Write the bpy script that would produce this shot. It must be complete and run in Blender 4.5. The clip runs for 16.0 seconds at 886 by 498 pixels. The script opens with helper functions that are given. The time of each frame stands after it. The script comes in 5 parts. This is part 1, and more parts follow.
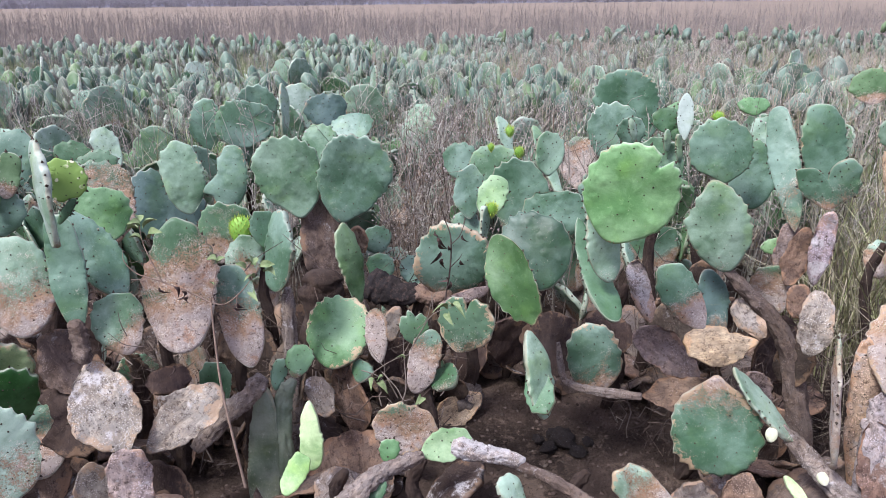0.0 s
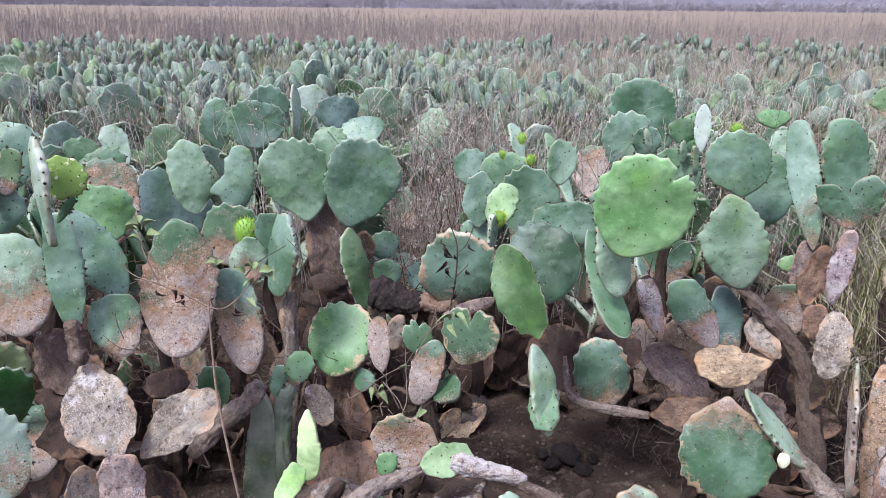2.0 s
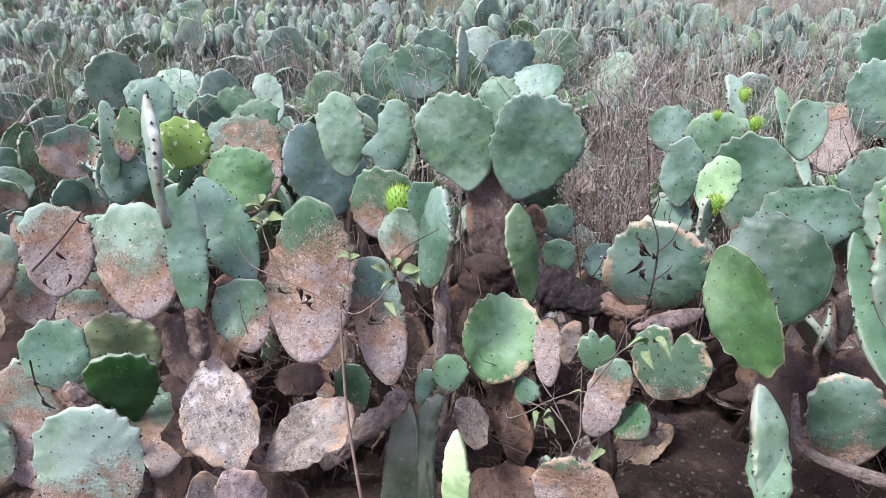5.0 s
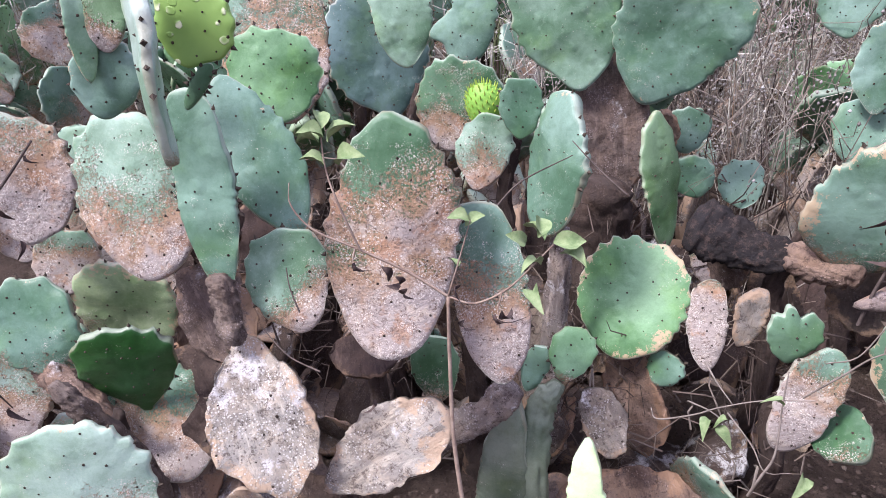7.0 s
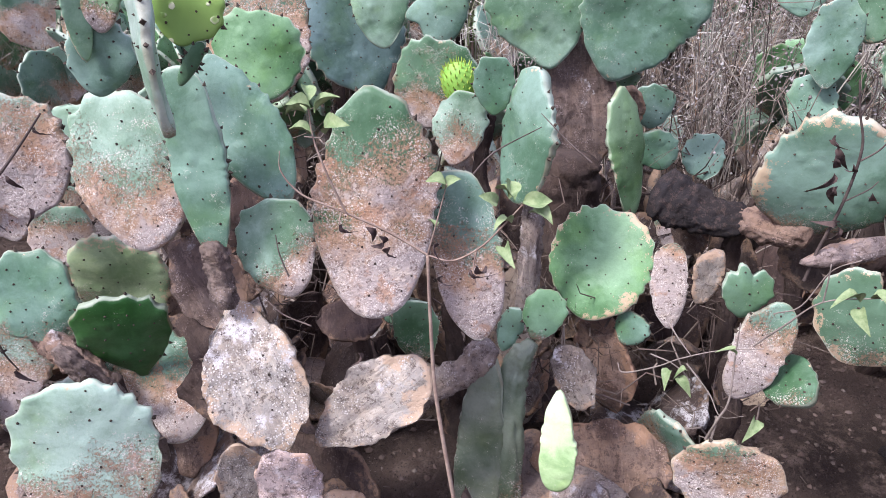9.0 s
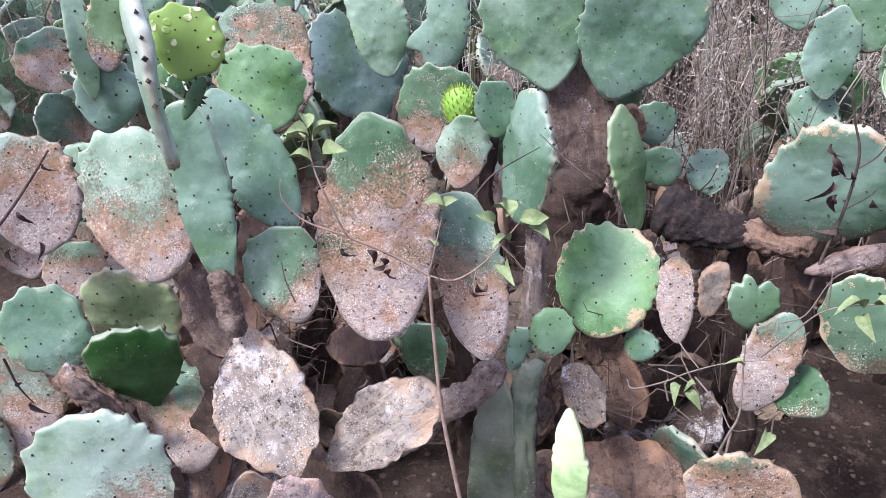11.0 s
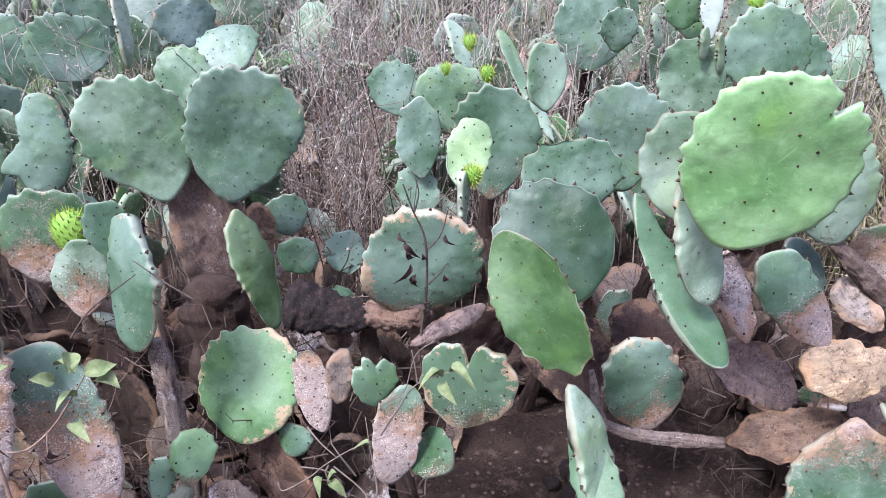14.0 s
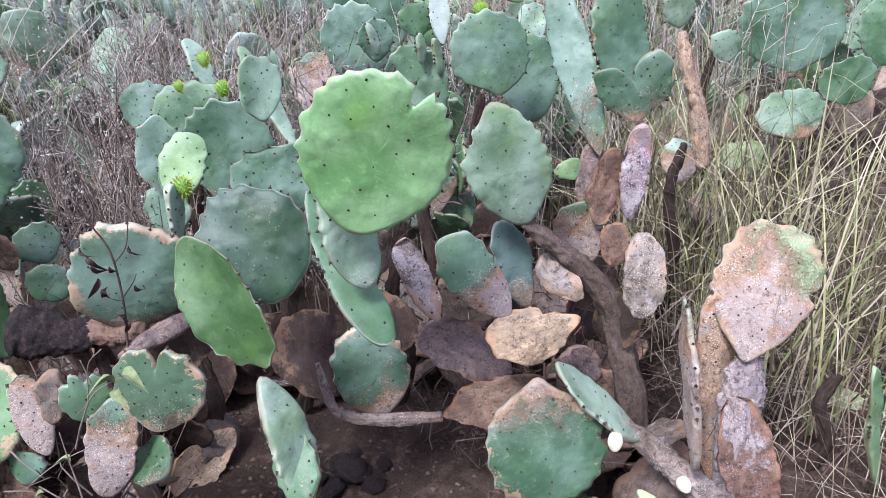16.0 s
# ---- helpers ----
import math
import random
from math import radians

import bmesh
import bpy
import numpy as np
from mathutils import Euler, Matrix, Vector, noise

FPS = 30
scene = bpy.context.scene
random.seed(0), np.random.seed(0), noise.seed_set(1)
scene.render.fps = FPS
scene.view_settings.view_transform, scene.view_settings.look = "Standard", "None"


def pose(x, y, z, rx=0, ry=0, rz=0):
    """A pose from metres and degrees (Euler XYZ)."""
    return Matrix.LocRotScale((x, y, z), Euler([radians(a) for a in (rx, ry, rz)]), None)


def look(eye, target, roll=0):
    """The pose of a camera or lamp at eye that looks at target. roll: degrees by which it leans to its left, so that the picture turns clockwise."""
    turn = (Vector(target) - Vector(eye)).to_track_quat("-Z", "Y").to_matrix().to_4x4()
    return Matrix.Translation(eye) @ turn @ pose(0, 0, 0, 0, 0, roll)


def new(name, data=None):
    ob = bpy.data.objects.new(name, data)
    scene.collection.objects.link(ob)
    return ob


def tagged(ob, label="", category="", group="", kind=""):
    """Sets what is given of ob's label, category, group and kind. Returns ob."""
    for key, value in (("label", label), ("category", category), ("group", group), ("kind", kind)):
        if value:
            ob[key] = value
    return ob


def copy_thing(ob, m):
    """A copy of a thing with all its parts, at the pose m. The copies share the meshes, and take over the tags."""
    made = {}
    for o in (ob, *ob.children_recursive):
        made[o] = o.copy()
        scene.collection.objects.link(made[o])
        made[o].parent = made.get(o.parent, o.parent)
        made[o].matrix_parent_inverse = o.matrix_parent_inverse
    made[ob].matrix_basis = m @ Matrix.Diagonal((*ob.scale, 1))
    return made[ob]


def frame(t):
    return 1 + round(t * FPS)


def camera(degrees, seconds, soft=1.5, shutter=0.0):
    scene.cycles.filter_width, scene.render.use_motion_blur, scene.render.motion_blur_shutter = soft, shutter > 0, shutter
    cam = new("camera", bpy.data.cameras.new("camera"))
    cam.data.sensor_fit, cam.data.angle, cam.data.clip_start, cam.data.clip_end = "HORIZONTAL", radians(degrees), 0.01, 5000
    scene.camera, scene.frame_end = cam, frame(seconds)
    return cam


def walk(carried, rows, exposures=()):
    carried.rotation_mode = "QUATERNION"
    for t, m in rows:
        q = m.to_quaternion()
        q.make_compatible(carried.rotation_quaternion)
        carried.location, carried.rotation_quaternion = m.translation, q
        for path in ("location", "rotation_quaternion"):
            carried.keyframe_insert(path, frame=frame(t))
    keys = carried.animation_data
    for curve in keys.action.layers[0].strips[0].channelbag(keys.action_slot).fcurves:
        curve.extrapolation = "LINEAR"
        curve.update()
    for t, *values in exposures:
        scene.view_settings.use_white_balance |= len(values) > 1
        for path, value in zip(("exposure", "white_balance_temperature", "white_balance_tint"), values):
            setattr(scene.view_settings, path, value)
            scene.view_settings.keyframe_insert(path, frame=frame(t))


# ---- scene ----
cam = camera(63.3, 16.0, soft=0.65)
PATH = [
    (0, (0.1657, 0.1055, 1.3883), (0.0547, 1.9939, 0.7376), -0.64),
    (0.5, (0.1578, 0.1067, 1.3963), (0.0427, 1.9931, 0.7426), -0.24),
    (1, (0.1628, 0.1136, 1.3902), (0.0337, 2.0001, 0.7386), 0.25),
    (1.5, (0.1558, 0.1166, 1.3862), (0.0208, 2.0042, 0.7396), 0.65),
    (2, (0.1832, 0.1553, 1.3845), (0.0342, 2.0442, 0.7450), 0.55),
    (2.5, (0.2372, 0.2645, 1.3677), (0.0612, 2.1527, 0.7313), 0.03),
    (3, (0.2910, 0.3274, 1.3926), (0.0560, 2.2112, 0.7626), -0.99),
    (3.5, (0.3032, 0.3462, 1.3903), (-0.0191, 2.2138, 0.7519), -1.73),
    (4, (0.2923, 0.3660, 1.3700), (-0.1384, 2.2034, 0.7066), -2.17),
    (4.5, (0.1825, 0.4009, 1.3521), (-0.3428, 2.1965, 0.6427), -2.12),
    (4.7, (0.1421, 0.4583, 1.3535), (-0.4185, 2.2320, 0.6195), -2.04),
    (6.8, (-0.2090, 1.0100, 1.2175), (-0.8040, 2.6026, 0.1652), -1.93),
    (7, (-0.2333, 0.9744, 1.2291), (-0.8204, 2.5597, 0.1619), -1.93),
    (7.5, (-0.2446, 0.9299, 1.2548), (-0.8140, 2.5036, 0.1596), -1.63),
    (8, (-0.2318, 0.9166, 1.2439), (-0.7753, 2.4878, 0.1327), -1.32),
    (8.5, (-0.2250, 0.9035, 1.2411), (-0.7584, 2.4766, 0.1277), -1.52),
    (9, (-0.2080, 0.8984, 1.2451), (-0.7323, 2.4815, 0.1415), -1.71),
    (9.2, (-0.2000, 0.8954, 1.2531), (-0.7282, 2.4827, 0.1565), -1.91),
    (11.3, (-0.1841, 0.8871, 1.2431), (-0.7558, 2.4997, 0.2074), -4.71),
    (11.5, (-0.1981, 0.8785, 1.2583), (-0.7338, 2.4986, 0.2153), -3.99),
    (12, (-0.1749, 0.8915, 1.2750), (-0.6481, 2.5473, 0.2582), -3.96),
    (12.5, (-0.1406, 0.9192, 1.2815), (-0.5302, 2.6136, 0.2928), -4.31),
    (13, (-0.1145, 0.9281, 1.2922), (-0.3505, 2.6674, 0.3331), -3.83),
    (13.5, (-0.0924, 0.9300, 1.2991), (-0.1371, 2.6956, 0.3607), -3.33),
    (14, (0.0055, 0.9211, 1.3087), (0.1730, 2.6879, 0.3864), -2.62),
    (14.5, (0.0975, 0.9046, 1.3365), (0.4340, 2.6590, 0.4375), -2.33),
    (15, (0.2227, 0.8292, 1.3230), (0.6430, 2.5668, 0.4268), -2.79),
    (15.5, (0.2852, 0.7806, 1.3273), (0.7315, 2.5129, 0.4321), -3.48),
    (16, (0.3470, 0.7745, 1.2951), (0.7922, 2.5048, 0.3959), -3.78),
]
walk(cam, [(t, look(eye, target, roll)) for t, eye, target, roll in PATH],
     [(0, 0.45, 6100, 15), (3.5, 0.46, 6100, 15), (4.7, 0.57, 6100, 17), (7, 0.83, 6060, 19), (9, 0.83, 6050, 19), (12.5, 0.81, 6040, 20), (13.5, 0.79, 6000, 22), (14.5, 0.67, 5960, 22), (16, 0.55, 5900, 19)])

# ---- light: an overcast winter sky ----
world = bpy.data.worlds.new("overcast_sky")
scene.world = world
world.use_nodes = True
wn, wl = world.node_tree.nodes, world.node_tree.links
wn.clear()
sky = wn.new("ShaderNodeTexSky")
sky.sky_type, sky.sun_disc = "NISHITA", False
sky.sun_elevation, sky.sun_rotation = radians(57), radians(230)
sky.air_density, sky.dust_density, sky.ozone_density = 1.0, 6.0, 1.0
veil = wn.new("ShaderNodeMixRGB")
veil.inputs[0].default_value = 0.72
veil.inputs[2].default_value = (6.8, 6.8, 9.25, 1)
wbg, wout = wn.new("ShaderNodeBackground"), wn.new("ShaderNodeOutputWorld")
wbg.inputs[1].default_value = 0.098
# an overcast dome is about three times as bright overhead as along the horizon
dome, rise, fade = wn.new("ShaderNodeTexCoord"), wn.new("ShaderNodeSeparateXYZ"), wn.new("ShaderNodeMapRange")
fade.inputs[1].default_value, fade.inputs[2].default_value, fade.inputs[3].default_value, fade.inputs[4].default_value = 0.0, 1.0, 0.55, 1.65
tone = wn.new("ShaderNodeVectorMath")
tone.operation = "SCALE"
wl.new(dome.outputs["Generated"], rise.inputs[0])
wl.new(rise.outputs["Z"], fade.inputs[0])
wl.new(sky.outputs[0], veil.inputs[1])
wl.new(veil.outputs[0], tone.inputs[0])
wl.new(fade.outputs[0], tone.inputs[3])
wl.new(tone.outputs[0], wbg.inputs[0])
wl.new(wbg.outputs[0], wout.inputs[0])
sun = new("sun", bpy.data.lights.new("sun", "SUN"))
sun.data.energy, sun.data.angle, sun.data.color = 3.5, radians(14), (1.0, 0.98, 0.95)
sun.matrix_world = look((-2.0, -1.7, 4.1), (0, 0, 0))


# ---- materials ----
class Mat:
    """A node material with a Principled surface; small helpers to chain nodes."""

    def __init__(self, name, rough=0.6, spec=0.3):
        self.m = bpy.data.materials.new(name)
        self.m.use_nodes = True
        self.n, self.l = self.m.node_tree.nodes, self.m.node_tree.links
        self.bsdf = self.n["Principled BSDF"]
        self.bsdf.inputs["Roughness"].default_value = rough
        self.bsdf.inputs["Specular IOR Level"].default_value = spec
        tc = self.n.new("ShaderNodeTexCoord")
        self.info = self.n.new("ShaderNodeObjectInfo")
        shift = self.n.new("ShaderNodeVectorMath")
        shift.operation = "MULTIPLY_ADD"
        self.l.new(self.info.outputs["Random"], shift.inputs[0])
        shift.inputs[1].default_value = (37.0, 91.0, 53.0)
        self.l.new(tc.outputs["Object"], shift.inputs[2])
        self.co, self.gen = shift.outputs[0], tc.outputs["Generated"]

    def put(self, value, socket):
        if isinstance(value, (int, float)):
            socket.default_value = value
        elif isinstance(value, tuple):
            socket.default_value = (*value, 1) if len(value) == 3 and socket.type == "RGBA" else value
        else:
            self.l.new(value, socket)

    def noise(self, scale, detail=4.0, rough=0.55, distort=0.0, co=None):
        t = self.n.new("ShaderNodeTexNoise")
        t.inputs["Scale"].default_value, t.inputs["Detail"].default_value = scale, detail
        t.inputs["Roughness"].default_value, t.inputs["Distortion"].default_value = rough, distort
        self.l.new(co or self.co, t.inputs["Vector"])
        return t.outputs["Fac"]

    def cells(self, scale, feature="F1"):
        t = self.n.new("ShaderNodeTexVoronoi")
        t.feature = feature
        t.inputs["Scale"].default_value = scale
        self.l.new(self.co, t.inputs["Vector"])
        return t.outputs["Distance"]

    def step(self, value, low, high):
        r = self.n.new("ShaderNodeMapRange")
        r.interpolation_type = "SMOOTHSTEP"
        self.put(value, r.inputs[0])
        self.put(low, r.inputs[1])
        self.put(high, r.inputs[2])
        return r.outputs[0]

    def math(self, op, a, b=0.0, c=0.0):
        k = self.n.new("ShaderNodeMath")
        k.operation = op
        for v, s in zip((a, b, c), k.inputs):
            self.put(v, s)
        return k.outputs[0]

    def mix(self, fac, a, b, kind="MIX"):
        k = self.n.new("ShaderNodeMixRGB")
        k.blend_type = kind
        for v, s in zip((fac, a, b), k.inputs):
            self.put(v, s)
        return k.outputs[0]

    def bump(self, height, strength, distance, below=None):
        b = self.n.new("ShaderNodeBump")
        b.inputs["Strength"].default_value, b.inputs["Distance"].default_value = strength, distance
        self.l.new(height, b.inputs["Height"])
        if below:
            self.l.new(below, b.inputs["Normal"])
        self.l.new(b.outputs[0], self.bsdf.inputs["Normal"])
        return b.outputs[0]

    def colour(self, c):
        self.put(c, self.bsdf.inputs["Base Color"])
        return self


def pad_material(name="cactus_skin", crust=0.0):
    """Waxy cactus skin in the object's own colour; its alpha says how far corky scars have climbed from the base, crust how broad the corky margin is."""
    k = Mat(name, 0.5, 0.34)
    tint, scar = k.info.outputs["Color"], k.info.outputs["Alpha"]
    big, mid, fine = k.noise(6, 3), k.noise(26, 5, 0.6), k.noise(170, 4, 0.75)
    skin = k.mix(k.step(k.math("ADD", k.math("MULTIPLY", big, 0.7), k.math("MULTIPLY", k.noise(17, 6, 0.7, 0.6), 0.3)), 0.38, 0.62), k.mix(1.0, tint, (0.52, 0.64, 0.50), "MULTIPLY"), k.mix(0.05, k.mix(1.0, tint, (1.36, 1.32, 1.34), "MULTIPLY"), (0.55, 0.62, 0.58)))
    skin = k.mix(k.math("MULTIPLY", k.step(k.noise(11, 4, 0.6), 0.5, 0.72), 0.4), skin, k.mix(1.0, tint, (1.12, 1.22, 0.62), "MULTIPLY"))
    skin = k.mix(k.math("MULTIPLY", k.step(k.noise(60, 5, 0.72), 0.54, 0.66), 0.2), skin, k.mix(1.0, tint, (1.75, 1.6, 1.6), "MULTIPLY"))
    skin = k.mix(k.math("MULTIPLY", k.step(k.noise(125, 8, 0.85), 0.45, 0.60), 0.28), skin, k.mix(1.0, skin, (0.60, 0.68, 0.58), "MULTIPLY"))
    specks = k.math("MULTIPLY", k.step(k.noise(300, 3, 0.6), 0.66, 0.72), k.step(k.noise(15, 3), 0.5, 0.62))
    skin = k.mix(k.math("MULTIPLY", specks, 0.8), skin, (0.55, 0.52, 0.42))
    # scars: high at the base, broken by noise; tan where they are young, lilac-grey where old
    sep = k.n.new("ShaderNodeSeparateXYZ")
    k.l.new(k.gen, sep.inputs[0])
    height = sep.outputs["Z"]
    level = k.math("MULTIPLY_ADD", scar, 1.75, -0.42)
    broad = k.math("MULTIPLY_ADD", k.noise(7, 5, 0.6, 0.5), 1.7, -0.85)
    depth = k.math("SUBTRACT", k.math("ADD", level, broad), height)
    over = k.math("ADD", depth, k.math("MULTIPLY_ADD", k.noise(260, 4, 0.75), 1.0, -0.5))
    mask = k.step(over, -0.10, 0.12)
    rust = k.mix(k.step(k.math("ADD", depth, k.math("MULTIPLY_ADD", k.noise(14, 5, 0.7), 1.0, -0.5)), 0.10, 0.45), (0.335, 0.215, 0.13), (0.36, 0.305, 0.27))
    rust = k.mix(k.step(k.noise(30, 6, 0.75), 0.52, 0.66), rust, (0.45, 0.375, 0.305))
    rust = k.mix(k.math("MULTIPLY", k.step(k.noise(18, 4, 0.7), 0.54, 0.64), 0.7), rust, (0.36, 0.20, 0.115))
    rust = k.mix(k.math("MULTIPLY", k.step(k.noise(110, 7, 0.85), 0.53, 0.60), 0.85), rust, (0.125, 0.08, 0.062))
    crumbs = k.math("MAXIMUM", k.step(k.math("ADD", k.cells(230), k.math("MULTIPLY_ADD", k.noise(420, 2), 0.6, -0.3)), 0.36, 0.22), k.step(k.math("ADD", k.cells(430), k.math("MULTIPLY_ADD", k.noise(700, 2), 0.6, -0.3)), 0.40, 0.26))
    pale = k.math("MULTIPLY", crumbs, k.step(k.math("ADD", depth, k.math("MULTIPLY_ADD", k.noise(42, 4, 0.7), 1.3, -0.65)), -0.30, 0.02))
    c = k.mix(mask, skin, rust)
    c = k.mix(k.math("MULTIPLY", k.math("MULTIPLY", pale, k.step(k.noise(22, 6, 0.8), 0.43, 0.58)), 0.72), c, (0.72, 0.65, 0.57))
    rim = k.n.new("ShaderNodeAttribute")
    rim.attribute_name = "margin"
    corky = k.step(k.math("ADD", rim.outputs["Fac"], k.math("MULTIPLY_ADD", k.noise(10, 6, 0.8), 1.7, k.math("MULTIPLY_ADD", k.noise(95, 5, 0.8), 0.7, -1.22))), 1.14 - crust, 1.2 - crust)
    c = k.mix(k.math("MULTIPLY", corky, 0.85), c, (0.46, 0.33, 0.21))
    worn = k.step(k.math("ADD", rim.outputs["Fac"], k.math("MULTIPLY_ADD", mid, 0.05, -0.025)), 0.966, 0.995)
    c = k.mix(k.math("MULTIPLY", worn, 0.42), c, k.mix(k.step(k.noise(9, 4), 0.45, 0.58), (0.52, 0.55, 0.44), (0.34, 0.25, 0.17)))
    k.colour(c)
    k.put(k.math("MULTIPLY_ADD", mask, 0.36, k.math("MULTIPLY_ADD", mid, 0.22, 0.34)), k.bsdf.inputs["Roughness"])
    knob = k.step(k.cells(27), 0.42, 0.0)
    n0 = k.bump(k.math("ADD", k.math("MULTIPLY", knob, 0.2), k.math("MULTIPLY", k.noise(7, 2, 0.5), 1.0)), 0.9, 0.008)
    n1 = k.bump(k.math("ADD", k.math("MULTIPLY", mask, k.noise(90, 5, 0.7)), k.math("MULTIPLY", k.noise(45, 3), 0.22)), 0.75, 0.006, n0)
    k.bump(k.math("ADD", fine, k.math("MULTIPLY", pale, 1.2)), 0.28, 0.002, n1)
    return k.m


def bark_material():
    """Dead corky pad or woody stem, in the object's colour; alpha is how much pale lichen lies on it."""
    k = Mat("corky_bark", 0.88, 0.15)
    tint, lichen = k.info.outputs["Color"], k.info.outputs["Alpha"]
    c = k.mix(k.step(k.noise(9, 5, 0.65), 0.3, 0.7), k.mix(1.0, tint, (0.55, 0.5, 0.48), "MULTIPLY"), tint)
    c = k.mix(k.math("MULTIPLY", k.step(k.noise(24, 6, 0.7), 0.42, 0.66), 0.6), c, k.mix(1.0, tint, (1.22, 1.08, 0.92), "MULTIPLY"))
    fibre = k.n.new("ShaderNodeAttribute")
    fibre.attribute_name = "fibre"
    streak = k.noise(55, 7, 0.75, 0.4, fibre.outputs["Vector"])
    c = k.mix(k.math("MULTIPLY", k.step(streak, 0.52, 0.62), 0.4), c, k.mix(1.0, tint, (1.7, 1.62, 1.5), "MULTIPLY"))
    c = k.mix(k.math("MULTIPLY", k.step(streak, 0.46, 0.36), 0.55), c, k.mix(1.0, tint, (0.28, 0.25, 0.24), "MULTIPLY"))
    spread = k.math("MULTIPLY_ADD", lichen, -0.34, 0.74)
    c = k.mix(k.math("MULTIPLY", k.step(k.noise(14, 7, 0.72), spread, k.math("ADD", spread, 0.12)), 0.8), c, (0.58, 0.56, 0.55))
    c = k.mix(k.math("MULTIPLY", k.step(k.noise(75, 8, 0.85), 0.51, 0.60), 0.8), c, (0.075, 0.052, 0.043))
    rim = k.n.new("ShaderNodeAttribute")
    rim.attribute_name = "margin"
    warm = k.step(k.math("ADD", rim.outputs["Fac"], k.math("MULTIPLY_ADD", k.noise(9, 6, 0.75), 3.2, -1.75)), 0.70, 0.95)
    c = k.mix(k.math("MULTIPLY", warm, 0.85), c, k.mix(0.3, k.mix(1.0, tint, (1.2, 0.94, 0.74), "MULTIPLY"), (0.44, 0.30, 0.19)))
    dots = k.step(k.cells(60), 0.13, 0.07)
    c = k.mix(k.math("MULTIPLY", dots, 0.6), c, (0.07, 0.055, 0.05))
    crumbs = k.math("MULTIPLY", k.step(k.math("ADD", k.cells(230), k.math("MULTIPLY_ADD", k.noise(400, 2), 0.5, -0.25)), 0.4, 0.26), k.step(k.math("ADD", k.noise(19, 5, 0.7), k.math("MULTIPLY", lichen, 0.18)), 0.56, 0.68))
    c = k.mix(k.math("MULTIPLY", crumbs, 0.75), c, k.mix(0.5, k.mix(1.0, tint, (1.5, 1.5, 1.55), "MULTIPLY"), k.mix(1.0, tint, (1.9, 1.95, 2.1), "MULTIPLY")))
    k.colour(c)
    n1 = k.bump(k.math("ADD", k.math("MULTIPLY", streak, 0.7), k.math("MULTIPLY", k.noise(26, 6, 0.72), 1.1)), 1.0, 0.007)
    k.bump(k.math("ADD", k.noise(170, 5, 0.75), crumbs), 0.6, 0.003, n1)
    return k.m


def blotch_material():
    """Young yellow-green pad with creamy warts."""
    k = Mat("blotched_skin", 0.5, 0.3)
    spots = k.step(k.math("ADD", k.cells(56), k.math("MULTIPLY_ADD", k.noise(90, 3, 0.6), 0.5, -0.25)), 0.32, 0.22)
    c = k.mix(k.noise(20, 4), (0.15, 0.27, 0.06), (0.27, 0.40, 0.10))
    k.colour(k.mix(k.math("MULTIPLY", spots, k.step(k.noise(22, 2), 0.42, 0.5)), c, (0.72, 0.72, 0.48)))
    k.bump(spots, 0.4, 0.003)
    return k.m


def plain(name, a, b, scale, rough=0.8, bump=0.4, dist=0.003, spec=0.2):
    k = Mat(name, rough, spec)
    c = k.mix(k.step(k.noise(scale, 5, 0.65), 0.3, 0.7), a, b)
    k.colour(k.mix(k.math("MULTIPLY", k.noise(scale * 6, 4, 0.7), 0.4), c, k.mix(1.0, c, (0.5, 0.5, 0.5), "MULTIPLY")))
    k.bump(k.noise(scale * 4, 6, 0.7), bump, dist)
    return k.m


def island_material(name, stops, rough=0.75, spec=0.2, grain=30.0):
    """Many small pieces joined in one mesh: each loose piece takes its own colour from the ramp."""
    k = Mat(name, rough, spec)
    geo, ramp = k.n.new("ShaderNodeNewGeometry"), k.n.new("ShaderNodeValToRGB")
    k.l.new(geo.outputs["Random Per Island"], ramp.inputs[0])
    e = ramp.color_ramp.elements
    while len(e) < len(stops):
        e.new(0.5)
    for i, c in enumerate(stops):
        e[i].position, e[i].color = i / (len(stops) - 1), (*c, 1)
    k.colour(k.mix(k.math("MULTIPLY", k.noise(grain, 4, 0.7), 0.5), ramp.outputs[0], k.mix(1.0, ramp.outputs[0], (0.5, 0.5, 0.5), "MULTIPLY")))
    return k.m


def field_material(stops):
    """Far pads joined in one mesh: a colour for each pad, with the pale waxy margin that each one has."""
    m = island_material("field_pad_skin", stops, 0.5, 0.35, 40)
    n, l = m.node_tree.nodes, m.node_tree.links
    socket = n["Principled BSDF"].inputs["Base Color"]
    under = socket.links[0].from_socket
    rim, edge, over = n.new("ShaderNodeAttribute"), n.new("ShaderNodeMapRange"), n.new("ShaderNodeMixRGB")
    rim.attribute_name = "margin"
    edge.inputs[1].default_value, edge.inputs[2].default_value, edge.inputs[4].default_value = 0.86, 0.97, 0.28
    l.new(rim.outputs["Fac"], edge.inputs[0])
    l.new(edge.outputs[0], over.inputs[0])
    l.new(under, over.inputs[1])
    over.inputs[2].default_value = (0.55, 0.58, 0.48, 1)
    l.new(over.outputs[0], socket)
    return m


